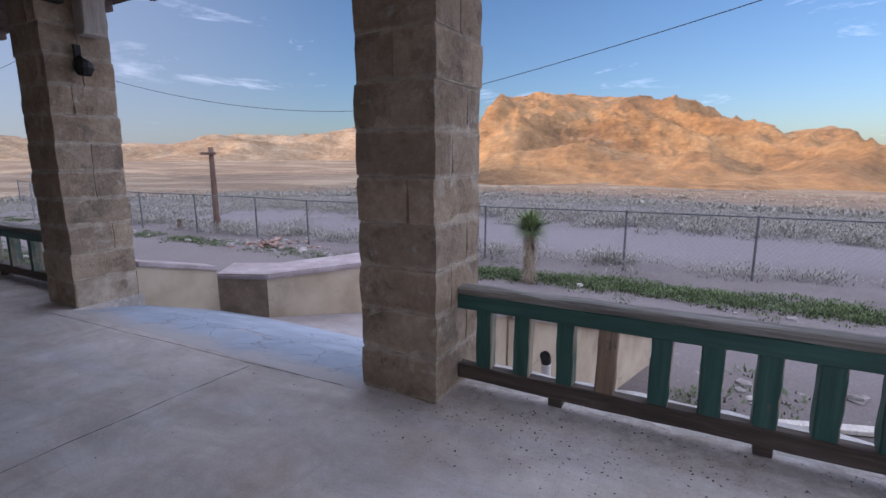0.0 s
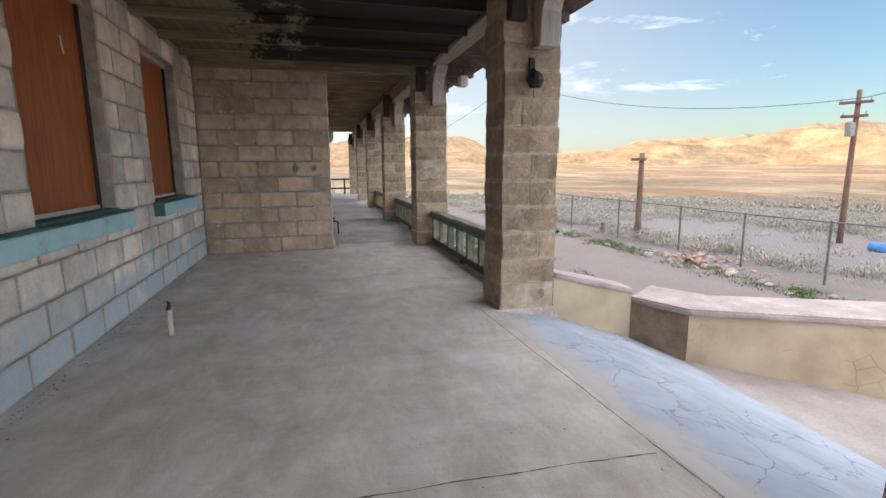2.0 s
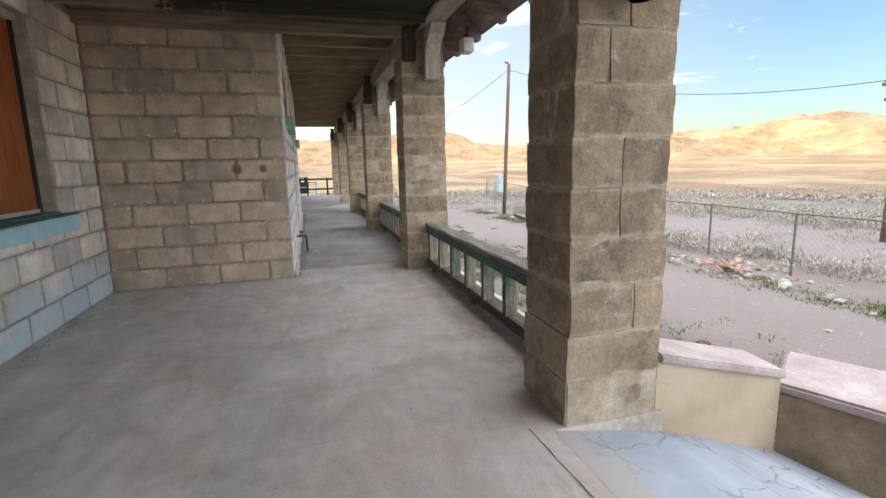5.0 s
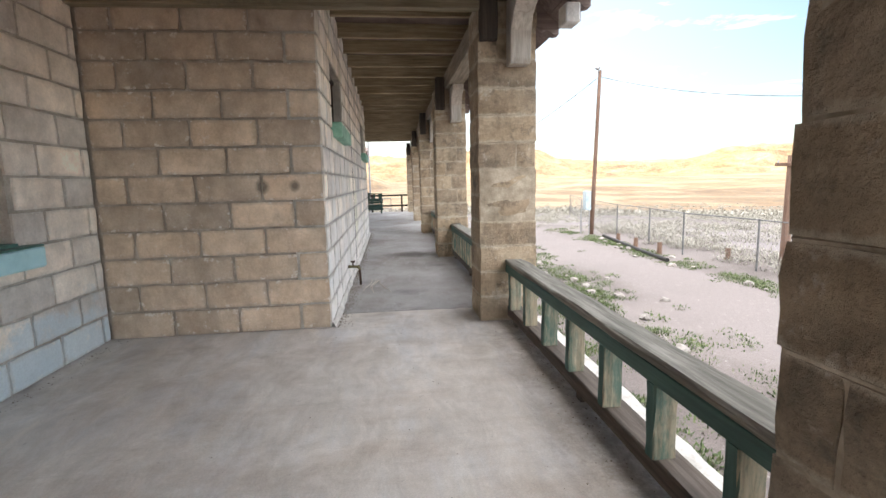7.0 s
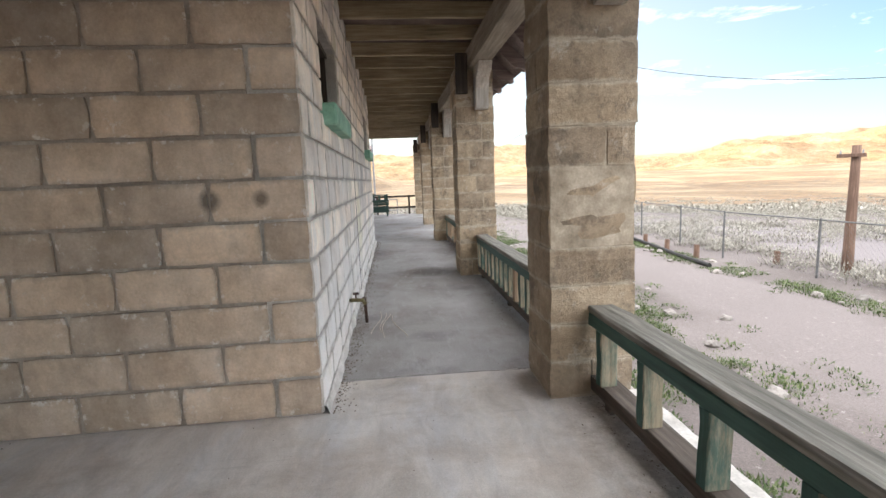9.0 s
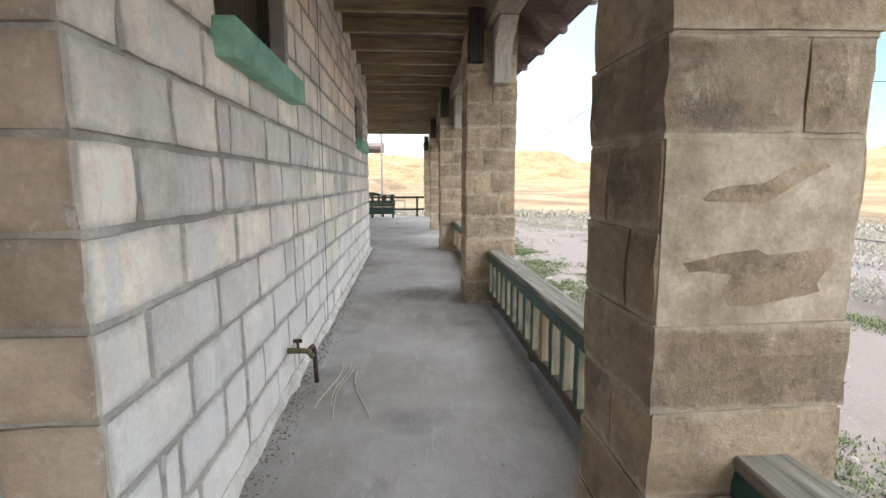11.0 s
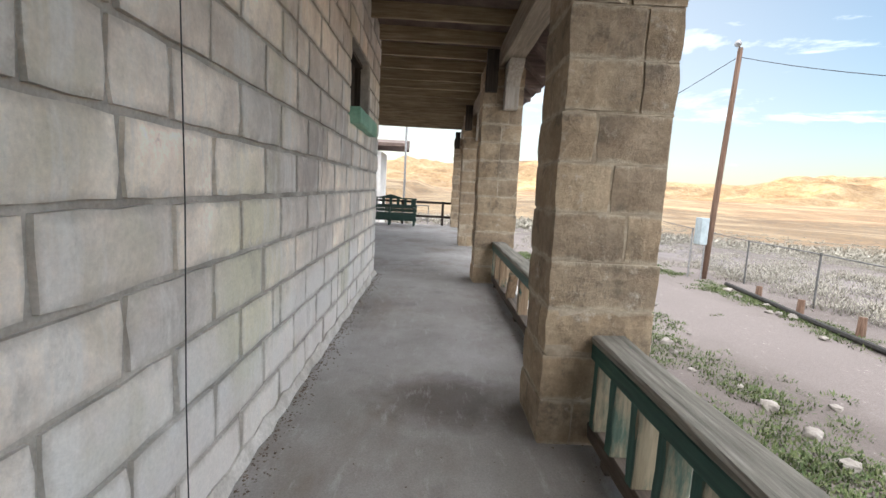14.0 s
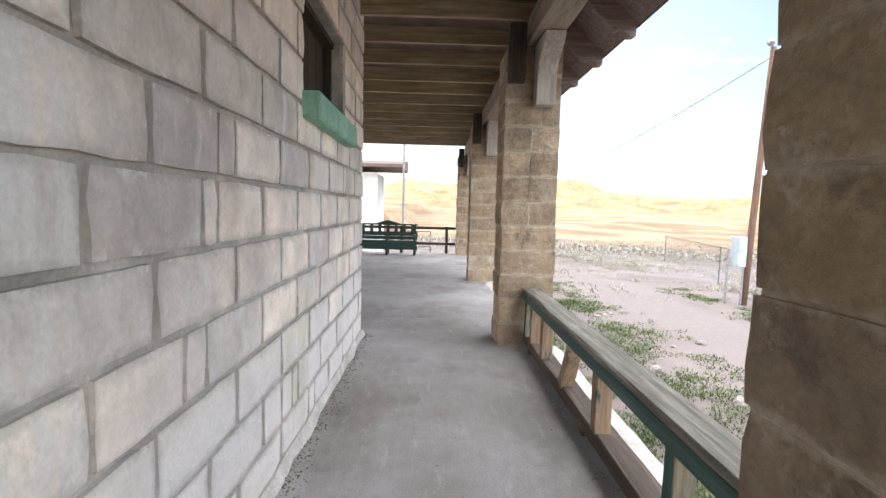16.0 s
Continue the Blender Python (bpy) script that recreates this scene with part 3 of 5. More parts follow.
M_MESA = rock_material("mesa_rock", (0.24, 0.13, 0.052), (0.50, 0.285, 0.11), (0.66, 0.42, 0.18))
M_RANGE = rock_material("range_rock", (0.23, 0.145, 0.08), (0.42, 0.285, 0.15), (0.58, 0.44, 0.27), snow=True)


# ---- building helpers ----
def mesh_of(name, bm, material, smooth=False):
    me = bpy.data.meshes.new(name)
    bm.to_mesh(me)
    bm.free()
    if smooth:
        for p in me.polygons:
            p.use_smooth = True
    me.materials.append(material)
    return me


def part(name, bm, material, parent=None, label="", smooth=False):
    ob = new(name, mesh_of(name, bm, material, smooth))
    if parent is not None:
        ob.parent = parent
    if label:
        ob["label"] = label
    return ob


def setting(name, bm, material, label, category, smooth=False):
    return tagged(part(name, bm, material, None, "", smooth), label, category, "", "structure")


def thing(name, at, label, category, group="", rz=0.0):
    e = new(name)
    e.empty_display_size = 0.1
    e.matrix_world = pose(*at, 0, 0, rz)
    return tagged(e, label, category, group)


def add_box(bm, x0, x1, y0, y1, z0, z1, m=None, bevel=0.0, jitter=0.0, rnd=None):
    vs = [bm.verts.new((x, y, z)) for x in (x0, x1) for y in (y0, y1) for z in (z0, z1)]
    fs = [(0, 1, 3, 2), (4, 6, 7, 5), (0, 4, 5, 1), (2, 3, 7, 6), (0, 2, 6, 4), (1, 5, 7, 3)]
    faces = [bm.faces.new([vs[i] for i in f]) for f in fs]
    if bevel:
        edges = list({e for f in faces for e in f.edges})
        r = bmesh.ops.bevel(bm, geom=edges, offset=bevel, segments=1, affect="EDGES")
        vs = list({v for f in r["faces"] for v in f.verts})
    if jitter:
        rr = rnd or random
        for v in vs:
            v.co += Vector((rr.uniform(-1, 1), rr.uniform(-1, 1), rr.uniform(-1, 1))) * jitter
    if m is not None:
        for v in vs:
            v.co = m @ v.co
    return vs


def box(x0, x1, y0, y1, z0, z1, bevel=0.0, jitter=0.0, rnd=None, m=None):
    bm = bmesh.new()
    add_box(bm, x0, x1, y0, y1, z0, z1, m, bevel, jitter, rnd)
    return bm


def timber(length, w, h, axis, rnd, steps=8, wear=0.004, bevel=0.006, sag=0.0):
    """A squared timber along axis 0, 1 or 2 from the origin, its edges worn uneven."""
    bm = bmesh.new()
    prof = [(-w / 2 + bevel, -h / 2), (w / 2 - bevel, -h / 2), (w / 2, -h / 2 + bevel), (w / 2, h / 2 - bevel),
            (w / 2 - bevel, h / 2), (-w / 2 + bevel, h / 2), (-w / 2, h / 2 - bevel), (-w / 2, -h / 2 + bevel)]
    rings = []
    for i in range(steps + 1):
        s = length * i / steps
        d = -sag * math.sin(math.pi * i / steps)
        ring = []
        for u, v in prof:
            p = [s, u + rnd.uniform(-wear, wear), v + rnd.uniform(-wear, wear) + d]
            if axis == 1:
                p = [p[1], p[0], p[2]]
            elif axis == 2:
                p = [p[1], p[2], p[0]]
            ring.append(bm.verts.new(p))
        rings.append(ring)
    for a, b in zip(rings, rings[1:]):
        for j in range(8):
            bm.faces.new((a[j], a[(j + 1) % 8], b[(j + 1) % 8], b[j]))
    bm.faces.new(rings[0][::-1])
    bm.faces.new(rings[-1])
    bmesh.ops.recalc_face_normals(bm, faces=bm.faces)
    return bm


def add_tube(bm, points, radius, sides=8, taper=None):
    pts = [Vector(p) for p in points]
    rings = []
    for i, p in enumerate(pts):
        d = (pts[min(i + 1, len(pts) - 1)] - pts[max(i - 1, 0)]).normalized()
        u = d.orthogonal().normalized()
        if rings:
            u = (rings[-1][1] - d * rings[-1][1].dot(d)).normalized()
        w = d.cross(u)
        r = radius if taper is None else radius + (taper - radius) * i / (len(pts) - 1)
        rings.append(([bm.verts.new(p + (u * math.cos(a) + w * math.sin(a)) * r) for a in [2 * math.pi * j / sides for j in range(sides)]], u))
    for (a, _), (b, _) in zip(rings, rings[1:]):
        for j in range(sides):
            bm.faces.new((a[j], a[(j + 1) % sides], b[(j + 1) % sides], b[j]))
    bm.faces.new(rings[0][0][::-1])
    bm.faces.new(rings[-1][0])
    return bm


def tube(points, radius, sides=8, taper=None):
    return add_tube(bmesh.new(), points, radius, sides, taper)


def place(ob, x, y, z, rx=0, ry=0, rz=0):
    ob.matrix_basis = pose(x, y, z, rx, ry, rz)
    return ob


# ---- setting: porch floor, ramp, walls, ceilings ----
WALL_Y, CORNER_X, RECESS_Y, END_X = 1.05, -9.10, -1.09, -18.55
PORCH_END, PORCH_START = -29.2, 2.7
COURSE = 0.265
SLAB_X = -9.62

bm = bmesh.new()
add_box(bm, SLAB_X, PORCH_START, RECESS_Y - 0.3, 2.52, -1.6, 0.0)
for x0, x1 in ((SLAB_X, -4.65), (-1.17, PORCH_START)):
    add_box(bm, x0, x1, 2.52, 3.24, -1.6, -0.003)
floor_2 = setting("floor_passage", box(PORCH_END, SLAB_X - 0.002, RECESS_Y - 0.3, 3.24, -1.6, -0.001), M_PASSAGE, "darker stained concrete floor slab of the porch passage", "floor")
floor = setting("floor", bm, M_FLOOR, "worn grey concrete porch floor with dusty stains and faint cracks", "floor")

bm = bmesh.new()


def strip(bm, rows):
    for (a, b), (c, d) in zip(rows, rows[1:]):
        bm.faces.new([bm.verts.new(p) for p in (a, b, d, c)])


strip(bm, [((-4.648, 2.524, -0.002), (-1.172, 2.524, -0.002)), ((-4.66, 3.2, -0.125), (-1.15, 3.2, -0.125)), ((-4.68, 4.4, -0.54), (-1.12, 4.4, -0.54))])
bmesh.ops.recalc_face_normals(bm, faces=bm.faces)
r = bmesh.ops.extrude_face_region(bm, geom=list(bm.faces))
for v in [g for g in r["geom"] if isinstance(g, bmesh.types.BMVert)]:
    v.co.z -= 1.2
ramp_floor = setting("ramp", bm, M_RAMP, "sloping concrete ramp with pale blue cracked paint", "ramp")
bm = bmesh.new()
strip(bm, [((-4.9, 4.4, -0.545), (-0.9, 4.4, -0.545)), ((-4.2, 6.2, -0.80), (-0.4, 6.2, -0.80)), ((-3.0, 9.0, -1.52), (0.6, 9.0, -1.52))])
bmesh.ops.recalc_face_normals(bm, faces=bm.faces)
r = bmesh.ops.extrude_face_region(bm, geom=list(bm.faces))
for v in [g for g in r["geom"] if isinstance(g, bmesh.types.BMVert)]:
    v.co.z -= 0.8
setting("landing", bm, M_LANDING, "dusty earth path below the ramp", "path")

# plaster line along the porch edge under the rails
for i, (x0, x1) in enumerate(((-9.03, -5.20), (-13.57, -9.59), (-18.14, -14.13), (-22.84, -18.70), (-28.49, -23.40), (-0.62, 2.0))):
    rr = random.Random(60 + i)
    bm = bmesh.new()
    n = max(6, int((x1 - x0) / 0.12))
    top = [(x0 + (x1 - x0) * j / n, rr.uniform(-0.02, 0.02), rr.uniform(0.006, 0.028)) for j in range(n + 1)]
    a = [bm.verts.new((x, 3.02 + d, z)) for x, d, z in top]
    b = [bm.verts.new((x, 3.25, z + 0.01)) for x, d, z in top]
    c = [bm.verts.new((x, 2.96 + d * 1.6, -0.002)) for x, d, z in top]
    e = [bm.verts.new((x, 3.255, -0.45)) for x, d, z in top]
    for j in range(n):
        bm.faces.new((c[j], c[j + 1], a[j + 1], a[j]))
        bm.faces.new((a[j], a[j + 1], b[j + 1], b[j]))
        bm.faces.new((b[j], b[j + 1], e[j + 1], e[j]))
    setting(f"trim_{i + 1}", bm, M_PLASTER_EDGE, "crumbling white plaster edging along the porch floor", "trim")


def wall_with_holes(x0, x1, y_face, y_back, z0, z1, holes):
    """A wall along x; holes: (x0, x1, z0, z1) right through."""
    bm = bmesh.new()
    xs = sorted({x0, x1, *[h[0] for h in holes], *[h[1] for h in holes]})
    zs = sorted({z0, z1, *[h[2] for h in holes], *[h[3] for h in holes]})

    def solid(i, j):
        if not (0 <= i < len(xs) - 1 and 0 <= j < len(zs) - 1):
            return False
        cx, cz = (xs[i] + xs[i + 1]) / 2, (zs[j] + zs[j + 1]) / 2
        return not any(h[0] < cx < h[1] and h[2] < cz < h[3] for h in holes)

    for i in range(len(xs) - 1):
        for j in range(len(zs) - 1):
            if not solid(i, j):
                continue
            a, b, c, d = xs[i], xs[i + 1], zs[j], zs[j + 1]
            quads = [((a, y_face, c), (b, y_face, c), (b, y_face, d), (a, y_face, d)), ((a, y_back, c), (a, y_back, d), (b, y_back, d), (b, y_back, c))]
            for di, dj, p, q in ((-1, 0, (a, c), (a, d)), (1, 0, (b, d), (b, c)), (0, -1, (b, c), (a, c)), (0, 1, (a, d), (b, d))):
                if not solid(i + di, j + dj):
                    quads.append(((p[0], y_face, p[1]), (p[0], y_back, p[1]), (q[0], y_back, q[1]), (q[0], y_face, q[1])))
            for qd in quads:
                bm.faces.new([bm.verts.new(v) for v in qd])
    bmesh.ops.remove_doubles(bm, verts=bm.verts, dist=0.0005)
    bmesh.ops.recalc_face_normals(bm, faces=bm.faces)
    return bm


RECESS_HOLES = [(-8.05, -6.66, 1.07, 2.92), (-5.50, -4.09, 1.07, 3.00)]
LONG_HOLES = [(-11.50, -10.14, 2.20, 2.93), (-17.42, -16.08, 2.20, 2.93)]
INSET = 0.018
wall_recess = setting("wall_recess", wall_with_holes(CORNER_X + 0.0, PORCH_START, RECESS_Y - INSET, RECESS_Y - 0.34, 0, 3.6, RECESS_HOLES), M_MORTAR_RECESS,
                      "tan concrete block porch wall with pale blue paint along its foot", "wall")
wall_corner = setting("wall_corner", box(CORNER_X - 0.3, CORNER_X - INSET, RECESS_Y - 0.34, WALL_Y - 0.324, 0, 3.7), M_MORTAR, "tan concrete block wall with thick mortar joints", "wall")
wall_long = setting("wall_long", wall_with_holes(END_X + INSET, CORNER_X - INSET, WALL_Y - INSET, WALL_Y - 0.32, 0, 3.75, LONG_HOLES), M_MORTAR_LONG,
                    "long pale concrete block wall with whitewash stains and small high windows", "wall")
setting("wall_end", box(END_X + INSET, END_X + 0.3, -6.0, WALL_Y - 0.32, 0, 3.75), M_MORTAR_LONG, "plain end wall of the block building", "wall")
# rooms behind the openings, closed and dark
setting("wall_inside", box(END_X + 0.3, PORCH_START, -4.2, -4.0, 0, 3.6), M_MORTAR, "plain inner wall of the building", "wall")
# plaster skirting along the foot of the long wall
rr = random.Random(7)
bm = bmesh.new()
n = 60
rows = []
for j in range(n + 1):
    x = END_X + (CORNER_X - END_X) * j / n
    rows.append([bm.verts.new((x, WALL_Y + 0.012 + rr.uniform(0, 0.012), 0.05 + rr.uniform(0.0, 0.05))), bm.verts.new((x, WALL_Y + 0.03 + rr.uniform(0, 0.03), -0.002)), bm.verts.new((x, WALL_Y - 0.03, 0.06))])
for a, b in zip(rows, rows[1:]):
    bm.faces.new((a[0], b[0], b[1], a[1]))
    bm.faces.new((a[2], b[2], b[0], a[0]))
setting("baseboard", bm, M_PLASTER_EDGE, "broken white plaster fillet along the wall foot", "baseboard")

# ceilings
bm = bmesh.new()
add_box(bm, CORNER_X + 0.0, PORCH_START, RECESS_Y - 0.3, 2.80, 3.25, 3.29)
ceiling_front = setting("ceiling_front", bm, M_CEIL, "brown painted board ceiling with a soot black burnt patch", "ceiling")
bm = bmesh.new()
y = 0.80
rr = random.Random(3)
while y < 2.86:
    add_box(bm, PORCH_END, CORNER_X - 0.02, y, y + 0.138, 3.738 + rr.uniform(0, 0.004), 3.755)
    y += 0.142
add_box(bm, PORCH_END, END_X, -6.0, 0.80, 3.738, 3.755)
setting("ceiling_long", bm, M_CEIL, "old plank ceiling boards above the timber joists", "ceiling")
# roof deck over it all, with its eave
bm = bmesh.new()
add_box(bm, PORCH_END - 0.5, PORCH_START + 0.3, -6.2, 3.12, 3.76, 3.82)
for v in [q for q in bm.verts if q.co.y > 3]:
    v.co.z -= 0.08
add_box(bm, PORCH_END - 0.5, PORCH_START + 0.3, 3.12, 3.66, 3.0, 3.05)
for v in [q for q in bm.verts if q.co.z < 3.2]:
    v.co.z += 0.63 - 0.90 * (v.co.y - 3.12)
setting("roof", bm, M_ROOF, "brown felt roof over the porch with a projecting eave", "roof")


def joist(x, y0, y1, z, h, w, material, label, group, seed):
    rr = random.Random(seed)
    t = thing("ceiling_joist", (x, y0, z), label, "joist", group)
    part("timber", timber(y1 - y0, w, h, 1, rr, 6, 0.003), material, t)
    return t


for i in range(15):
    x = 5.3 - 0.98 * i
    if CORNER_X + 0.1 < x < PORCH_START:
        joist(x, RECESS_Y + 0.002, 2.79, 3.195, 0.11, 0.05, M_JOIST, "brown painted timber joist under the porch ceiling", "porch ceiling joists", 100 + i)
joist(CORNER_X + 0.07, RECESS_Y + 0.002, 2.79, 3.18, 0.14, 0.12, M_JOIST, "pale timber ledger along the top of the block wall", "", 99)
i = 0
x = -9.6
while x > PORCH_END + 0.2:
    far_side = WALL_Y + 0.002 if x > END_X else -2.5
    joist(x, far_side, 3.0, 3.617, 0.235, 0.055, M_JOIST_LONG, "old brown timber joist crossing the porch", "porch passage joists", 200 + i)
    x -= 0.86 + 0.05 * math.sin(i * 2.3)
    i += 1
# header beam in lengths from pillar to pillar
PILLARS = [2.55, -0.63, -4.65, -9.04, -13.50, -18.15, -22.85, -28.50]   # +x faces
PW, PY0, PY1 = 0.54, 2.60, 3.20
for i, (a, b) in enumerate(zip(PILLARS, PILLARS[1:])):
    rr = random.Random(300 + i)
    t = thing("header_beam", (b - PW / 2, 2.95, 3.35), "weathered timber header beam resting on the stone pillars", "beam", "header beams")
    part("timber", timber(a - b, 0.28, 0.29, 0, rr, 10, 0.006, 0.012), M_BEAM, t)
t = thing("header_beam", (PILLARS[0] - PW / 2, 2.95, 3.35), "weathered timber header beam resting on the stone pillars", "beam", "header beams")
part("timber", timber(1.0, 0.28, 0.29, 0, random.Random(299), 10, 0.006, 0.012), M_BEAM, t)
# rafter tails under the eave
i = 0
x = PORCH_START - 0.3
while x > PORCH_END - 0.2:
    rr = random.Random(400 + i)
    t = thing("rafter_tail", (x, 3.10, 3.62), "brown timber rafter tail projecting under the eave", "rafter", "eave rafter tails")
    bm = bmesh.new()
    prof = [(0, -0.20), (0.28, -0.49), (0.34, -0.525), (0.38, -0.515), (0.42, -0.54), (0.47, -0.575), (0.52, -0.565), (0.52, -0.45), (0, 0.02)]
    side = [[bm.verts.new((s * 0.05, y, z + rr.uniform(-0.004, 0.004))) for y, z in prof] for s in (-1, 1)]
    bm.faces.new(side[0])
    bm.faces.new(side[1][::-1])
    for j in range(len(prof)):
        q = (j + 1) % len(prof)
        bm.faces.new((side[0][j], side[0][q], side[1][q], side[1][j]))
    bmesh.ops.recalc_face_normals(bm, faces=bm.faces)
    part("timber", bm, M_EAVE, t)
    x -= 0.86
    i += 1
bm = bmesh.new()
rr = random.Random(5)
y = 3.12
while y < 3.55:
    for q in add_box(bm, PORCH_END - 0.5, PORCH_START + 0.3, y, y + 0.125, 3.612, 3.627):
        q.co.z -= 0.90 * (q.co.y - 3.12)
    y += 0.13
setting("eave_soffit", bm, M_EAVE, "brown boards on the underside of the eave", "eave")


# ---- pillars ----
def rock_block(lx, ly, h, seed, bulge=0.012, rough=0.007):
    """A squared stone with rock-faced sides, standing on z = 0."""
    rr = random.Random(seed)
    bm = bmesh.new()
    nx, ny, nz = 4, 4, 3
    cache = {}

    def vert(i, j, m):
        key = (i, j, m)
        if key not in cache:
            u, v, w = i / nx, j / ny, m / nz
            x, y, z = (u - 0.5) * lx, (v - 0.5) * ly, w * h
            side = math.sin(math.pi * w) ** 0.6 if 0 < w < 1 else 0.0
            ex = side * math.sin(math.pi * v) ** 0.4 if 0 < v < 1 else 0.35 * side
            ey = side * math.sin(math.pi * u) ** 0.4 if 0 < u < 1 else 0.35 * side
            if i in (0, nx):
                x += (1 if i else -1) * (bulge * ex * rr.uniform(0.2, 1.4) - 0.004)
            if j in (0, ny):
                y += (1 if j else -1) * (bulge * ey * rr.uniform(0.2, 1.4) - 0.004)
            if m in (0, nz):
                z += (-1 if m else 1) * 0.004
            k2 = rough
            cache[key] = bm.verts.new((x + rr.uniform(-k2, k2) * 0.7, y + rr.uniform(-k2, k2) * 0.7, z + rr.uniform(-0.004, 0.004)))
        return cache[key]

    def quad(*ks):
        bm.faces.new([vert(*q) for q in ks])

    for m in range(nz):
        for i in range(nx):
            quad((i, 0, m), (i + 1, 0, m), (i + 1, 0, m + 1), (i, 0, m + 1))
            quad((i + 1, ny, m), (i, ny, m), (i, ny, m + 1), (i + 1, ny, m + 1))
        for j in range(ny):
            quad((0, j + 1, m), (0, j, m), (0, j, m + 1), (0, j + 1, m + 1))
            quad((nx, j, m), (nx, j + 1, m), (nx, j + 1, m + 1), (nx, j, m + 1))
    for m, flip in ((0, True), (nz, False)):
        loop = [(i, 0, m) for i in range(nx)] + [(nx, j, m) for j in range(ny)] + [(i, ny, m) for i in range(nx, 0, -1)] + [(0, j, m) for j in range(ny, 0, -1)]
        bm.faces.new([vert(*q) for q in (loop[::-1] if flip else loop)])
    return mesh_of("stone", bm, M_STONE)


M_BED = grainy("mortar_bed", (0.27, 0.22, 0.16), (0.42, 0.35, 0.265), (0.58, 0.505, 0.40), 7, 60, 0.95, 0.5, 0.005)
SPLITS = (0.32, 0.5, 0.66)
STONE = {}
for v in range(4):
    STONE["whole", v] = rock_block(PW, PY1 - PY0, COURSE - 0.005, 900 + v)
    for s, f in enumerate(SPLITS):
        STONE["x", s, v] = rock_block(PW * f - 0.009, PY1 - PY0, COURSE - 0.005, 920 + 10 * s + v)
        STONE["y", s, v] = rock_block(PW, (PY1 - PY0) * f - 0.009, COURSE - 0.005, 960 + 10 * s + v)


def pillar(x_face, seed, label, low=0.0):
    rr = random.Random(seed)
    cx, cy = x_face - PW / 2, (PY0 + PY1) / 2
    t = thing("stone_pillar", (cx, cy, low), label, "pillar", "porch pillars")
    part("core", box(-PW / 2 + 0.012, PW / 2 - 0.012, -(PY1 - PY0) / 2 + 0.012, (PY1 - PY0) / 2 - 0.012, 0, 3.2 - low), M_BED, t, "rough mortar")
    courses = int(round((3.18 - low) / COURSE))
    for c in range(courses):
        z = c * COURSE + 0.002
        kind = rr.choice(("whole", "x", "y", "y")) if c % 2 else rr.choice(("y", "y", "x"))
        v = rr.randrange(4)
        dx, dy = rr.uniform(-0.008, 0.008), rr.uniform(-0.008, 0.008)

        def put(me, x, y):
            ob = new("stone", me)
            ob.parent = t
            ob.matrix_basis = pose(x + dx, y + dy, z)

        if kind == "whole":
            put(STONE["whole", v], 0, 0)
        else:
            s = rr.randrange(3)
            f, w = SPLITS[s], 2 - s
            if kind == "x":
                put(STONE["x", s, v], -PW / 2 + PW * f / 2, 0)
                put(STONE["x", w, (v + 1) % 4], -PW / 2 + PW * (f + (1 - f) / 2), 0)
            else:
                d = PY1 - PY0
                put(STONE["y", s, v], 0, -d / 2 + d * f / 2)
                put(STONE["y", w, (v + 1) % 4], 0, -d / 2 + d * (f + (1 - f) / 2))
        if rr.random() < 0.9:
            bed = new("mortar_bed", BEDS[v])
            bed.parent = t
            bed.matrix_basis = pose(dx * 0.5, dy * 0.5, z - 0.004)
    return t


BEDS = [mesh_of("mortar_bed", box(-PW / 2 + 0.010, PW / 2 - 0.010, PY0 - (PY0 + PY1) / 2 + 0.010, (PY1 - PY0) / 2 - 0.010, -0.008, 0.008, 0.002, 0.004, random.Random(880 + v)), M_BED) for v in range(4)]
for i, x in enumerate(PILLARS):
    pillar(x, 40 + i, "square porch pillar of rough tan stone blocks", 0.0)


def corbel(x, toward, seed):
    """A shaped timber bracket on a pillar's side, under the header beam."""
    rr = random.Random(seed)
    t = thing("beam_bracket", (x, 2.99, 2.58), "pale weathered timber bracket under the header beam", "bracket", "beam brackets")
    prof = [(0.0, 0.0), (0.15, 0.0), (0.17, 0.05), (0.18, 0.30), (0.25, 0.42), (0.42, 0.52), (0.50, 0.62), (0.0, 0.62)]
    bm = bmesh.new()
    side = [[bm.verts.new((toward * u, s * 0.10 + rr.uniform(-0.003, 0.003), v)) for u, v in prof] for s in (-1, 1)]
    bm.faces.new(side[0])
    bm.faces.new(side[1])
    for j in range(len(prof)):
        q = (j + 1) % len(prof)
        bm.faces.new((side[0][j], side[0][q], side[1][q], side[1][j]))
    bmesh.ops.recalc_face_normals(bm, faces=bm.faces)
    bmesh.ops.bevel(bm, geom=list(bm.edges), offset=0.006, segments=1, affect="EDGES")
    part("timber", bm, M_CORBEL, t)


for i, x in enumerate(PILLARS):
    corbel(x + 0.004, 1, 500 + i)
    corbel(x - PW - 0.004, -1, 520 + i)


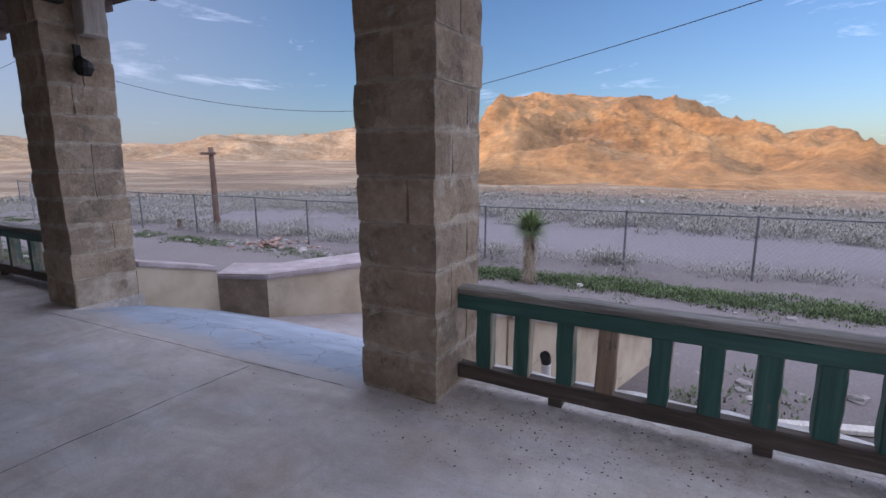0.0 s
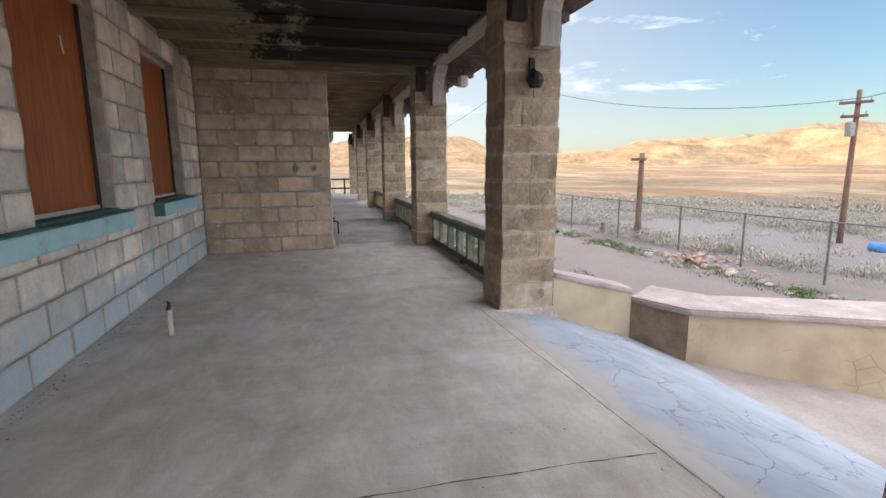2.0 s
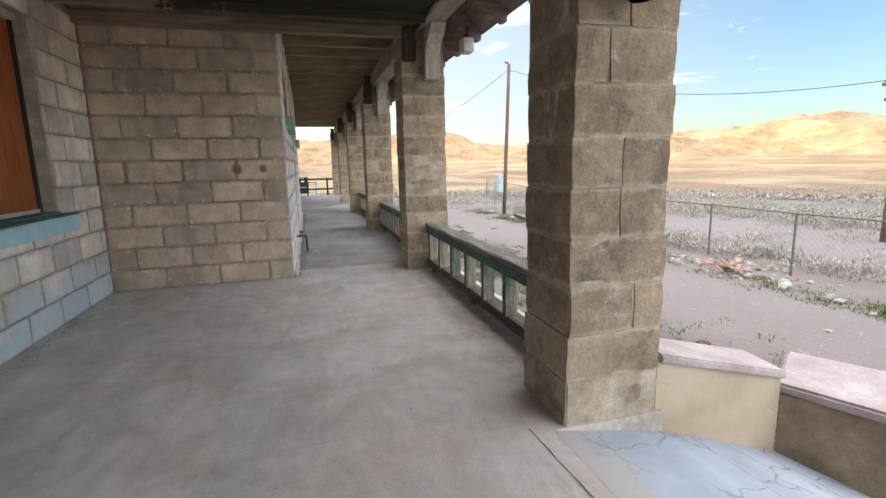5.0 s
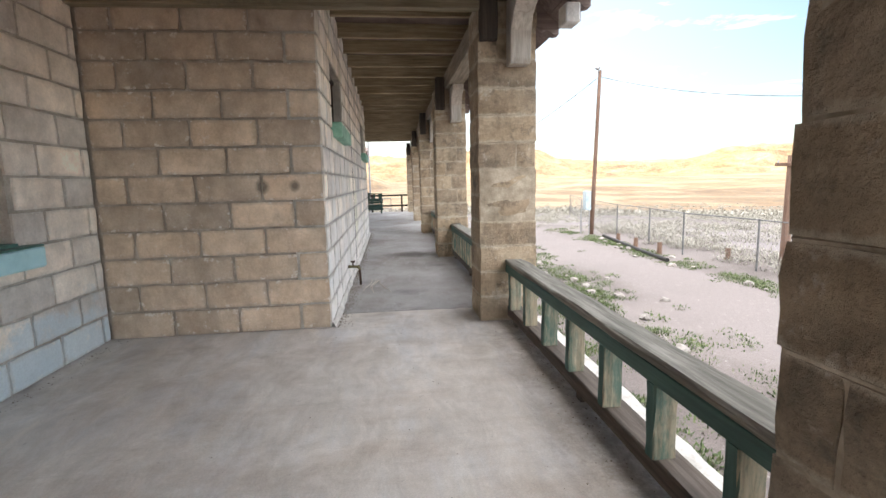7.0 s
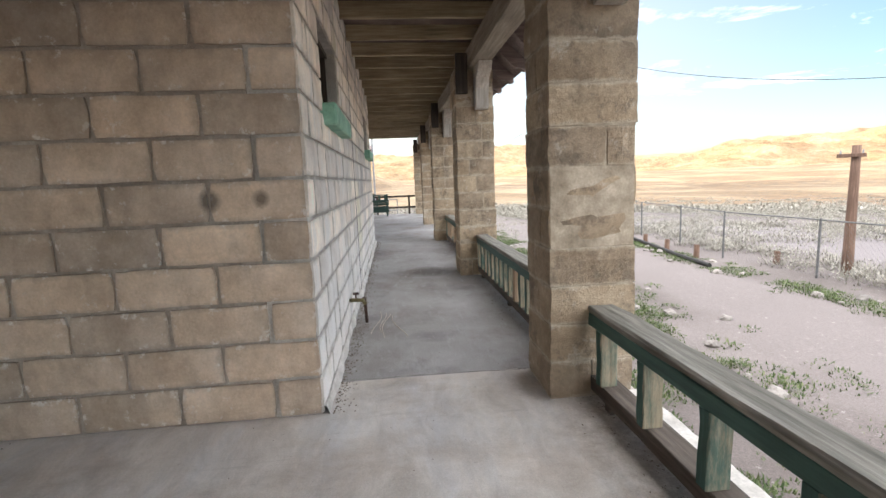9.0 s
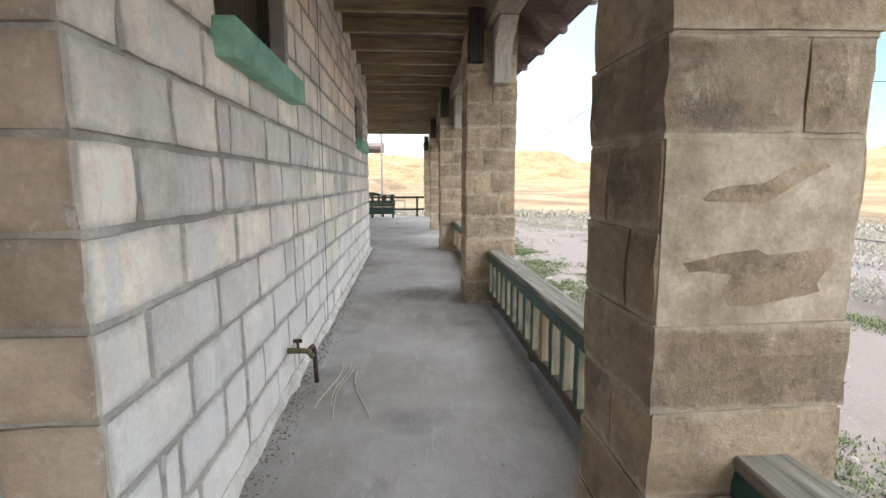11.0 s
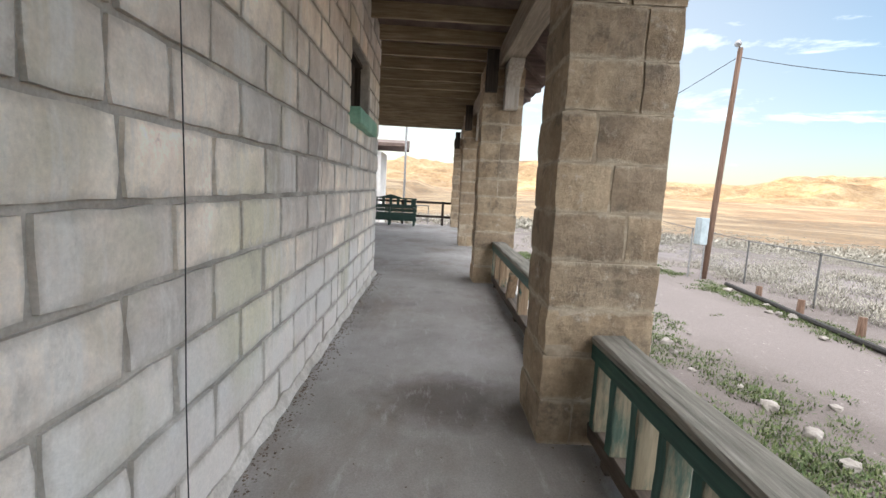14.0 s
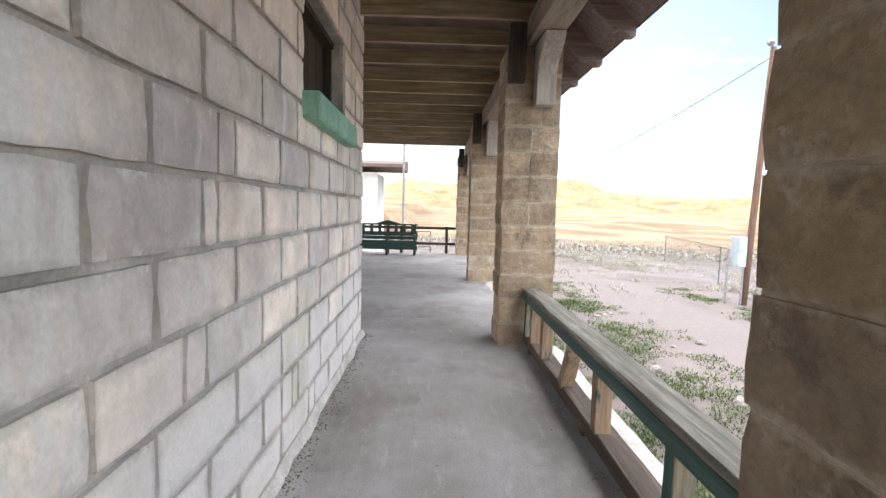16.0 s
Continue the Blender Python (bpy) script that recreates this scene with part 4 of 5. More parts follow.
# ---- railings ----
def railing(x0, x1, balusters, label, seed, width=0.10, tilted=(), depth=0.085, feet=(), shelf=0.07, cap=0.19):
    """Rail from x0 to x1 (x0 < x1); balusters: x places from x0, with their material."""
    rr = random.Random(seed)
    t = thing("porch_railing", (x0, 2.93, 0), label, "railing", "porch railings")
    L = x1 - x0
    place(part("cap", timber(L, cap, 0.05, 0, rr, 14, 0.005, 0.012), M_CAP_WOOD, t, "grey weathered wooden cap"), 0, cap / 2 - 0.065, 0.630)
    place(part("top_rail", timber(L, 0.06, 0.09, 0, rr, 12, 0.002), M_GREEN_X, t, "dark green painted rail"), 0, -0.03, 0.563)
    place(part("bottom_rail", timber(L, shelf, 0.10, 0, rr, 12, 0.004), M_DARK_RAIL, t, "worn brown bottom rail"), 0, -0.045 + shelf / 2, 0.103)
    for j, (u, bare) in enumerate(balusters):
        h = 0.365
        b = part("baluster", timber(h, width, depth, 2, rr, 5, 0.003), M_BARE_Z if bare else M_GREEN_Z, t)
        lean = tilted[j] if j < len(tilted) else rr.uniform(-1.0, 1.0)
        b.matrix_basis = pose(u, -0.005, 0.156) @ pose(0, 0, 0, 0, lean, 0)
    for u in feet or (0.25, L * 0.5, L - 0.25):
        place(part("foot_block", box(-0.04, 0.04, -0.035, 0.035, 0, 0.05, 0.004), M_DARK_RAIL, t), u, 0, 0.0)
    return t


railing(-0.63, 2.01, [(0.17, False), (0.41, False), (0.67, False), (0.89, True)] + [(1.16 + 0.235 * i, False) for i in range(7)], "green painted wooden railing with a grey weathered cap", 70, 0.10, feet=(0.62, 1.64, 2.4), cap=0.12)
railing(-9.04, -5.19, [(0.17 + 0.537 * i, False) for i in range(7)],
        "green painted wooden railing with a weathered cap and widely set balusters", 71, 0.075, depth=0.115, shelf=0.15)
railing(-13.50, -9.58, [(0.09 + 0.252 * i, i == 9) for i in range(15)], "dark green railing with closely set balusters and grey cap", 72, 0.075, depth=0.11, shelf=0.13)
railing(-18.15, -14.04, [(0.12, False), (0.40, True), (0.89, True), (1.55, True), (2.34, True), (3.27, False), (3.95, True)],
        "broken wooden railing with a leaning baluster and weathered cap", 73, 0.09, (0, 0, 0, 30, 0, 0, 0), depth=0.10, shelf=0.15)


# ---- windows ----
def boarded_window(index, hole, y_face, board_label, sill_label, over=0.12, under=0.11):
    x0, x1, z0, z1 = hole
    w = tagged(new(f"window_{index}"), board_label, "window", "boarded windows", "structure")
    w.matrix_world = pose((x0 + x1) / 2, y_face, z0)
    half = (x1 - x0) / 2
    rr = random.Random(600 + index)
    part("board", box(-half + 0.03, half - 0.03, -0.175, -0.155, 0.05, z1 - z0 - 0.01), M_BOARD, w, "orange brown plywood board")
    for s in (-1, 1):
        part("frame", box(s * half - (0.04 if s > 0 else 0), s * half + (0.04 if s < 0 else 0), -0.20, -0.13, 0.0, z1 - z0), M_DARK_TIMBER, w)
    part("sill_plate", box(-half, half, -0.24, 0.02, 0.0, 0.025), M_SILL_TOP, w, "dark green sill top")
    part("lintel", box(-half, half, -0.20, -0.10, z1 - z0 - 0.06, z1 - z0), M_CORBEL, w, "pale timber lintel strip")
    part("bottom_strip", box(-half + 0.05, half - 0.05, -0.154, -0.13, 0.026, 0.06), M_WHITE_PIPE, w, "white strip under the board")
    sill = part("sill", box(-half - under, half + over, -0.01, 0.13, -0.165, -0.012, 0.008, 0.004, rr), M_SILL_BLUE, w, sill_label)
    part("sill_top", box(-half - under, half + over, 0.0, 0.125, -0.011, 0.004, 0.003), M_SILL_TOP, sill)
    part("sill_end", box(half + over + 0.001, half + over + 0.006, 0.0, 0.125, -0.16, -0.014, 0.002), M_SILL_TOP, sill, "dark green sill end")
    if index == 2:
        part("scratch", tube([(-0.34, -0.153, 1.52), (-0.345, -0.152, 1.46), (-0.37, -0.152, 1.38)], 0.008, 6), M_WHITE_PIPE, w, "pale scrape on the board")
    return w


boarded_window(1, RECESS_HOLES[0], RECESS_Y, "tall window boarded with orange plywood above a blue sill", "light blue painted sill block")
boarded_window(2, RECESS_HOLES[1], RECESS_Y, "wide window boarded with orange plywood above a blue sill", "light blue painted sill block", 1.02, 0.06)


def high_window(index, hole, y_face):
    x0, x1, z0, z1 = hole
    w = tagged(new(f"window_{index}"), "small high window boarded with dark timber above a green sill", "window", "high windows", "structure")
    w.matrix_world = pose((x0 + x1) / 2, y_face, z0)
    half, h = (x1 - x0) / 2, z1 - z0
    rr = random.Random(620 + index)
    for j in range(5):
        a = -half + 0.04 + j * (2 * half - 0.08) / 5
        part("plank", box(a + 0.003, a + (2 * half - 0.08) / 5 - 0.003, -0.215 + rr.uniform(-0.004, 0.004), -0.19, 0.05, h - 0.04), M_DARK_TIMBER, w)
    for s in (-1, 1):
        part("frame", box(min(s * half, s * half - s * 0.05), max(s * half, s * half - s * 0.05), -0.24, -0.12, 0.0, h), M_DARK_TIMBER, w)
    part("head", box(-half, half, -0.24, -0.10, h - 0.05, h), M_DARK_TIMBER, w)
    sill = part("sill", box(-half - 0.02, half + 0.06, -0.24, 0.11, -0.17, 0.0, 0.010, 0.004, rr), M_SILL_GREEN, w, "pale green painted sill block")
    return w


high_window(3, LONG_HOLES[0], WALL_Y)
high_window(4, LONG_HOLES[1], WALL_Y)


# ---- parapets beside the ramp ----
def prism(outline, z0, tops, bevel=0.0):
    """Upright prism over a plan outline, with a height for each corner."""
    bm = bmesh.new()
    lo = [bm.verts.new((x, y, z0)) for x, y in outline]
    hi = [bm.verts.new((x, y, z)) for (x, y), z in zip(outline, tops)]
    n = len(outline)
    bm.faces.new(lo[::-1])
    bm.faces.new(hi)
    for j in range(n):
        bm.faces.new((lo[j], lo[(j + 1) % n], hi[(j + 1) % n], hi[j]))
    bmesh.ops.recalc_face_normals(bm, faces=bm.faces)
    if bevel:
        bmesh.ops.bevel(bm, geom=list(bm.edges), offset=bevel, segments=2, affect="EDGES")
    return bm


def slab(outline, tops, thick):
    """A sloping slab of even thickness over a plan outline."""
    bm = prism(outline, 0, tops)
    n = len(outline)
    bm.verts.ensure_lookup_table()
    for j in range(n):
        bm.verts[j].co.z = tops[j] - thick
    bmesh.ops.bevel(bm, geom=list(bm.edges), offset=0.012, segments=2, affect="EDGES")
    return bm


def parapet(label, mirror):
    f = (lambda x: x) if not mirror else (lambda x: -5.80 - x)
    t = thing("ramp_parapet", (0, 0, 0), label, "parapet", "ramp parapets")
    part("wall", prism([(f(x), y) for x, y in ((-4.67, 3.2), (-4.67, 4.16), (-5.00, 4.22), (-5.00, 3.2))], -1.6, (0.30, 0.06, 0.06, 0.30)), M_PLASTER, t, "cracked tan plaster")
    part("cap", slab([(f(x), y) for x, y in ((-4.645, 3.205), (-4.635, 4.17), (-5.04, 4.25), (-5.04, 3.205))], (0.355, 0.115, 0.10, 0.36), 0.056), M_PLASTER_CAP, t, "pinkish white cap")
    if mirror:                       # this wing falls away along the path
        part("wing_wall", prism([(-0.78, 4.20), (0.17, 7.50), (-0.20, 7.60), (-1.13, 4.20)], -1.6, (0.055, -1.06, -1.06, 0.055)), M_PLASTER, t, "tan plaster with stains")
        part("wing_cap", slab([(-0.73, 4.19), (0.23, 7.54), (-0.26, 7.66), (-1.17, 4.19)], (0.115, -1.0, -1.0, 0.115), 0.058), M_PLASTER_CAP, t, "sloping pinkish white cap")
        return t
    part("end_pier", prism([(f(x), y) for x, y in ((-4.665, 4.165), (-4.12, 4.45), (-4.47, 4.98), (-5.02, 4.70))], -1.6, (-0.05,) * 4), M_BROWN_END, t, "dark brown end face")
    part("wing_wall", prism([(f(x), y) for x, y in ((-4.115, 4.455), (-2.72, 7.05), (-3.38, 7.35), (-4.46, 4.99))], -1.6, (-0.052,) * 4), M_PLASTER, t, "tan plaster with stains")
    part("wing_cap", prism([(f(x), y) for x, y in ((-4.69, 4.15), (-4.08, 4.42), (-2.67, 7.05), (-3.42, 7.40), (-4.50, 5.05), (-5.08, 4.72))], -0.05, (0.02,) * 6, 0.018), M_PLASTER_CAP, t, "broad pinkish white cap")
    return t


parapet("low tan plaster parapet with a broad pinkish cap beside the ramp", False)
parapet("low tan plaster parapet with a pinkish cap across the ramp", True)


# ---- small fixtures on the porch ----
def upright_tap(x, y):
    t = thing("stand_pipe", (x, y, 0), "white upright water pipe with a small brass tap", "tap")
    part("pipe", tube([(0, 0, 0), (0.004, 0, 0.12), (0.0, 0.004, 0.24)], 0.021, 10), M_WHITE_PIPE, t, "", True)
    tap = part("tap", tube([(0, 0, 0.235), (0, 0, 0.30)], 0.014, 8), M_IRON, t, "rusty tap")
    part("spout", tube([(0, 0, 0.27), (0.05, 0, 0.275), (0.06, 0, 0.25)], 0.010, 8), M_IRON, tap)
    part("handle", tube([(-0.03, -0.02, 0.305), (0.03, 0.02, 0.308)], 0.009, 6), M_IRON, tap)


upright_tap(-4.70, -0.50)


def wall_tap(x):
    t = thing("garden_tap", (x, WALL_Y, 0), "brass tap with a bent rusty drop pipe on the wall", "tap")
    part("drop_pipe", tube([(-0.10, 0.17, 0.003), (-0.10, 0.165, 0.15), (-0.095, 0.16, 0.26), (-0.085, 0.155, 0.285), (-0.03, 0.15, 0.29), (0.05, 0.14, 0.29)], 0.017, 8), M_IRON, t, "", True)
    body = part("tap_body", tube([(0.05, 0.01, 0.30), (0.05, 0.08, 0.30), (0.05, 0.15, 0.295), (0.05, 0.18, 0.25)], 0.021, 8), M_BRASS, t, "dull brass", True)
    part("handle", tube([(0.05, 0.08, 0.30), (0.05, 0.08, 0.365)], 0.010, 6), M_IRON, body)
    part("wheel", tube([(0.05, 0.05, 0.37), (0.05, 0.11, 0.372)], 0.014, 6), M_IRON, body)


wall_tap(-11.12)


def pillar_lamp(x):
    t = thing("wall_lamp", (x, 2.87, 2.27), "small dark iron lamp on the pillar", "lamp")
    part("back_plate", box(0.002, 0.03, -0.03, 0.03, -0.02, 0.22, 0.004), M_DARK_IRON, t)
    part("arm", tube([(0.02, 0, 0.10), (0.06, 0, 0.12), (0.10, 0, 0.08)], 0.010, 6), M_DARK_IRON, t)
    bm = bmesh.new()
    for r0, r1, z0, z1 in ((0.03, 0.075, 0.085, 0.05), (0.075, 0.085, 0.05, 0.0), (0.085, 0.055, 0.0, -0.06)):
        a = [bm.verts.new((0.10 + r0 * math.cos(q * math.pi / 6), r0 * math.sin(q * math.pi / 6), z0)) for q in range(12)]
        b = [bm.verts.new((0.10 + r1 * math.cos(q * math.pi / 6), r1 * math.sin(q * math.pi / 6), z1)) for q in range(12)]
        for j in range(12):
            bm.faces.new((a[j], a[(j + 1) % 12], b[(j + 1) % 12], b[j]))
    part("shade", bm, M_DARK_IRON, t)


pillar_lamp(-4.63)


def floodlight(x, y, z):
    t = thing("floodlight", (x, y, z), "small white floodlight under the eave", "lamp")
    part("housing", box(-0.10, 0.10, -0.07, 0.07, -0.09, 0.09, 0.012), M_WHITE_PIPE, t)
    part("bracket", box(-0.02, 0.02, -0.02, 0.02, 0.09, 0.26, 0.003), M_DARK_IRON, t)
    part("lens", box(-0.085, 0.085, 0.07, 0.078, -0.075, 0.075), M_ZINC, t)


floodlight(-8.75, 3.42, 2.98)


def bench(x, y):
    t = thing("bench", (x, y, 0), "dark green slatted wooden bench at the end of the porch", "bench")
    rr = random.Random(8)
    W = 1.9
    for s in (-1, 0, 1):
        yy = s * (W / 2 - 0.08)
        part("leg", box(-0.03, 0.03, yy - 0.035, yy + 0.035, 0, 0.62, 0.005), M_BENCH, t)
        part("back_post", box(-0.50, -0.44, yy - 0.035, yy + 0.035, 0, 0.98, 0.005), M_BENCH, t)
        if s:
            part("armrest", box(-0.5, 0.05, yy - 0.045, yy + 0.045, 0.62, 0.655, 0.006), M_BENCH, t)
    for j in range(5):
        part("seat_slat", box(-0.42 + j * 0.095, -0.34 + j * 0.095, -W / 2, W / 2, 0.42, 0.45, 0.004, 0.002, rr), M_BENCH, t)
    for z0, z1 in ((0.47, 0.58), (0.59, 0.72)):
        part("back_slat", box(-0.43, -0.41, -W / 2, W / 2, z0, z1, 0.004, 0.002, rr), M_BENCH, t)
    for j in range(7):
        yy = -W / 2 + 0.16 + j * (W - 0.32) / 6
        part("back_stile", box(-0.435, -0.412, yy - 0.05, yy + 0.05, 0.72, 0.935, 0.004, 0.002, rr), M_BENCH, t)
    part("apron", box(0.012, 0.035, -W / 2 + 0.02, W / 2 - 0.02, 0.22, 0.41, 0.004), M_BENCH, t)
    part("rear_rail", box(-0.48, -0.45, -W / 2, W / 2, 0.14, 0.26, 0.004), M_BENCH, t)
    bm = bmesh.new()
    pts = [(-W / 2, 0.97), (-0.4, 0.98), (-0.15, 1.05), (0.0, 1.09), (0.15, 1.05), (0.4, 0.98), (W / 2, 0.97), (W / 2, 0.93), (-W / 2, 0.93)]
    side = [[bm.verts.new((xx, u, v)) for u, v in pts] for xx in (-0.44, -0.41)]
    bm.faces.new(side[0])
    bm.faces.new(side[1])
    for j in range(len(pts)):
        q = (j + 1) % len(pts)
        bm.faces.new((side[0][j], side[0][q], side[1][q], side[1][j]))
    bmesh.ops.recalc_face_normals(bm, faces=bm.faces)
    part("crest_rail", bm, M_BENCH, t)
    part("front_rail", box(-0.02, 0.01, -W / 2, W / 2, 0.34, 0.42, 0.004), M_BENCH, t)


bench(-28.05, 0.40)
t = thing("end_railing", (-28.98, -1.0, 0), "dark two-bar timber railing closing the porch end", "railing")
for z in (0.28, 0.80):
    part("bar", box(-0.04, 0.04, 0, 3.6, z, z + 0.085, 0.008), M_DARK_TIMBER, t)
for u in (0.1, 1.8, 3.3):
    part("post", box(-0.045, 0.045, u - 0.045, u + 0.045, 0, 0.90, 0.008), M_DARK_TIMBER, t)

# neighbouring white house end with its eave, beyond the porch
t = thing("white_house", (-36.0, -1.6, -1.5), "white plastered house corner with a low tiled eave", "house")
part("wall", box(-3.0, 0.0, -5.0, 0.75, 0, 4.6), M_WHITE_WALL, t)
part("roof", prism([(-3.3, -5.3), (0.6, -5.3), (0.6, 2.0), (-3.3, 2.0)], 4.85, (5.5, 5.0, 5.0, 5.5)), M_ROOF, t)
part("window", box(0.002, 0.03, -1.9, -0.7, 1.4, 3.0), M_DARK_TIMBER, t)
t = thing("pipe_handrail", (-30.6, 1.0, -1.5), "grey steel pipe handrail beyond the porch end", "handrail")
for z in (1.6, 2.15):
    part("rail", tube([(0, -0.9, z), (0, 0.75, z)], 0.022, 8), M_ZINC, t)
for u in (-0.88, 0.75):
    part("post", tube([(0, u, 0), (0, u, 2.15)], 0.022, 8), M_ZINC, t)


# ---- ground, valley and mountains ----
def ground_height(x, y):
    r = math.hypot(x + 9, y - 2)
    if r < 24:
        return -1.5 + 0.05 * noise.noise(Vector((x * 0.35, y * 0.35, 0)))
    z = -1.5 - 0.052 * (min(r, 420) - 24) if y > -40 or r < 24 else -1.5
    k2 = max(0.0, min(1.0, (r - 24) / 60))
    z += 0.05 * (1 - k2) * noise.noise(Vector((x * 0.35, y * 0.35, 0))) + k2 * (0.7 * noise.noise(Vector((x * 0.03, y * 0.03, 1))) + 2.5 * k2 * noise.noise(Vector((x * 0.006, y * 0.006, 2))))
    if r > 700:
        z += 0.022 * (min(r, 1900) - 700)
    return z


bm = bmesh.new()
CX, CY = -9.0, 2.0
radii = [0.0] + [2.0 * 1.085 ** i for i in range(97)]
SEG = 180
prev = None
for r in radii:
    if r == 0:
        ring = [bm.verts.new((CX, CY, -1.5))]
    else:
        ring = [bm.verts.new((CX + r * math.cos(2 * math.pi * j / SEG), CY + r * math.sin(2 * math.pi * j / SEG),
                              ground_height(CX + r * math.cos(2 * math.pi * j / SEG), CY + r * math.sin(2 * math.pi * j / SEG)))) for j in range(SEG)]
    if prev is not None:
        if len(prev) == 1:
            for j in range(SEG):
                bm.faces.new((prev[0], ring[j], ring[(j + 1) % SEG]))
        else:
            for j in range(SEG):
                bm.faces.new((prev[j], ring[j], ring[(j + 1) % SEG], prev[(j + 1) % SEG]))
    prev = ring
bmesh.ops.recalc_face_normals(bm, faces=bm.faces)
ground = setting("ground", bm, M_GROUND, "pale dusty desert ground with a dirt track and gravel", "ground", True)


def ridged(x, y, octaves, scale, seed):
    v, a, f, tot = 0.0, 1.0, 1.0 / scale, 0.0
    for o in range(octaves):
        n = 1.0 - abs(noise.noise(Vector((x * f + seed, y * f - seed, seed * 1.7))))
        v += a * n * n
        tot += a
        a *= 0.5
        f *= 2.05
    return v / tot


def range_mesh(az0, az1, r0, r1, profile, seed, n_az, n_r, relief, base, scale):
    """Mountains as a sheet over azimuth (degrees, clockwise from +y) and distance; profile: crest height by azimuth."""
    bm = bmesh.new()
    grid = []
    for i in range(n_az + 1):
        az = az0 + (az1 - az0) * i / n_az
        crest = profile(az)
        edge = min(1.0, 8 * min(i, n_az - i) / n_az)
        col = []
        for j in range(n_r + 1):
            s = j / n_r
            r = r0 + (r1 - r0) * s
            x, y = r * math.sin(radians(az)), r * math.cos(radians(az))
            rise = math.sin(min(1.0, s / 0.7) * math.pi / 2) ** 1.6 if s < 0.7 else max(0.0, math.cos((s - 0.7) / 0.3 * math.pi / 2)) ** 0.8
            q = ridged(x, y, 7, scale, seed) - 0.55
            flank = 1.5 * rise * (1 - rise) + 0.04
            z = base + edge * (crest * rise + relief * q * (0.05 * rise + 2.1 * flank))
            col.append(bm.verts.new((x, y, z)))
        grid.append(col)
    for a, b in zip(grid, grid[1:]):
        for j in range(n_r):
            bm.faces.new((a[j], b[j], b[j + 1], a[j + 1]))
    bmesh.ops.recalc_face_normals(bm, faces=bm.faces)
    return bm


def smooth_profile(points):
    def at(az):
        if az <= points[0][0]:
            return points[0][1]
        for (a, u), (b, v) in zip(points, points[1:]):
            if az <= b:
                s = (az - a) / (b - a)
                s = s * s * (3 - 2 * s)
                return u + (v - u) * s
        return points[-1][1]
    return at


mesa_top = smooth_profile([(-31, 55), (-25, 112), (-21.5, 191), (-17, 192), (-12, 190), (-7, 197), (-2, 157), (3.2, 104), (5.5, 87), (8.5, 92), (14.5, 44), (22, 20), (34, 8)])
mesa = range_mesh(-32, 36, 430, 1940, mesa_top, 3.1, 380, 170, 135, -27, 240)
mesa_ob = part("mesa", mesa, M_MESA, None, "", True)
tagged(mesa_ob, "broad brown desert mountain glowing orange in low sun", "mountain", "", "structure")
mesa_ob.name = "backdrop_mesa"
far_top = smooth_profile([(-150, 120), (-120, 150), (-100, 150), (-92, 182), (-88, 174), (-80, 188), (-74, 205), (-70, 128), (-64, 118), (-58, 106), (-52, 143), (-46, 160), (-41, 205), (-38, 232), (-34, 190), (-28, 120), (-22, 70), (0, 50), (40, 45), (80, 40)])
rng = range_mesh(-150, 80, 1700, 4300, far_top, 8.7, 520, 90, 200, -10, 620)
far_ob = part("range", rng, M_RANGE, None, "", True)
far_ob.name = "backdrop_range"
tagged(far_ob, "far desert mountain range with pale snowy peaks", "mountain range", "", "structure")
# unseen ridge added as a sun blocker; its crest sets the valley's shadow edge
west_top = smooth_profile([(98, 95), (120, 240), (150, 400), (200, 390), (225, 350), (228, 338), (232, 326), (240, 318), (246, 440), (250, 580), (254, 800), (258, 950), (260, 700)])
ridge = part("ridge", range_mesh(95, 262, 800, 2000, west_top, 5.5, 150, 30, 30, -20, 400), M_RANGE, None, "", True)
ridge.name = "backdrop_ridge"
tagged(ridge, "unseen ridge added behind the building to block the low sun", "ridge", "", "structure")


# ---- joints, cracks and litter on the porch floor ----
def crack_line(name, a, b, width, wander, seed, label):
    """A thin dark uneven strip on the floor from a to b."""
    rr = random.Random(seed)
    a, b = Vector((*a, 0.002)), Vector((*b, 0.002))
    d = b - a
    n = max(4, int(d.length / 0.07))
    side = Vector((-d.y, d.x, 0)).normalized()
    bm = bmesh.new()
    prev, off = None, 0.0
    for i in range(n + 1):
        off = off * 0.85 + rr.uniform(-wander, wander)
        p = a + d * (i / n) + side * off
        w = width * rr.uniform(0.25, 1.0)
        cur = (bm.verts.new(p - side * w), bm.verts.new(p + side * w))
        if prev:
            bm.faces.new((prev[0], cur[0], cur[1], prev[1]))
        prev = cur
    setting(name, bm, M_CRACK, label, "crack")


crack_line("trim_joint_1", (-4.70, 2.40), (-1.28, 2.52), 0.006, 0.004, 1, "dark joint between porch floor and ramp")
crack_line("trim_joint_2", (-2.15, -1.1), (-2.06, 2.45), 0.007, 0.006, 2, "open joint across the porch floor")
crack_line("trim_crack_1", (-9.66, 1.12), (-9.58, 2.58), 0.006, 0.012, 3, "crack across the passage floor")
rr = random.Random(91)
verts, faces = [], []


def crumb(x, y, s):
    if -4.75 < x < -1.1 and y > 2.48:
        return
    n = len(verts)
    h = s * rr.uniform(0.4, 0.9)
    for q in range(3):
        a = q * 2.09 + rr.uniform(-0.4, 0.4)
        verts.append((x + s * math.cos(a), y + s * math.sin(a), 0.0005))
    verts.append((x + rr.uniform(-s, s) * 0.3, y + rr.uniform(-s, s) * 0.3, h))
    faces.extend(((n, n + 1, n + 3), (n + 1, n + 2, n + 3), (n + 2, n, n + 3)))


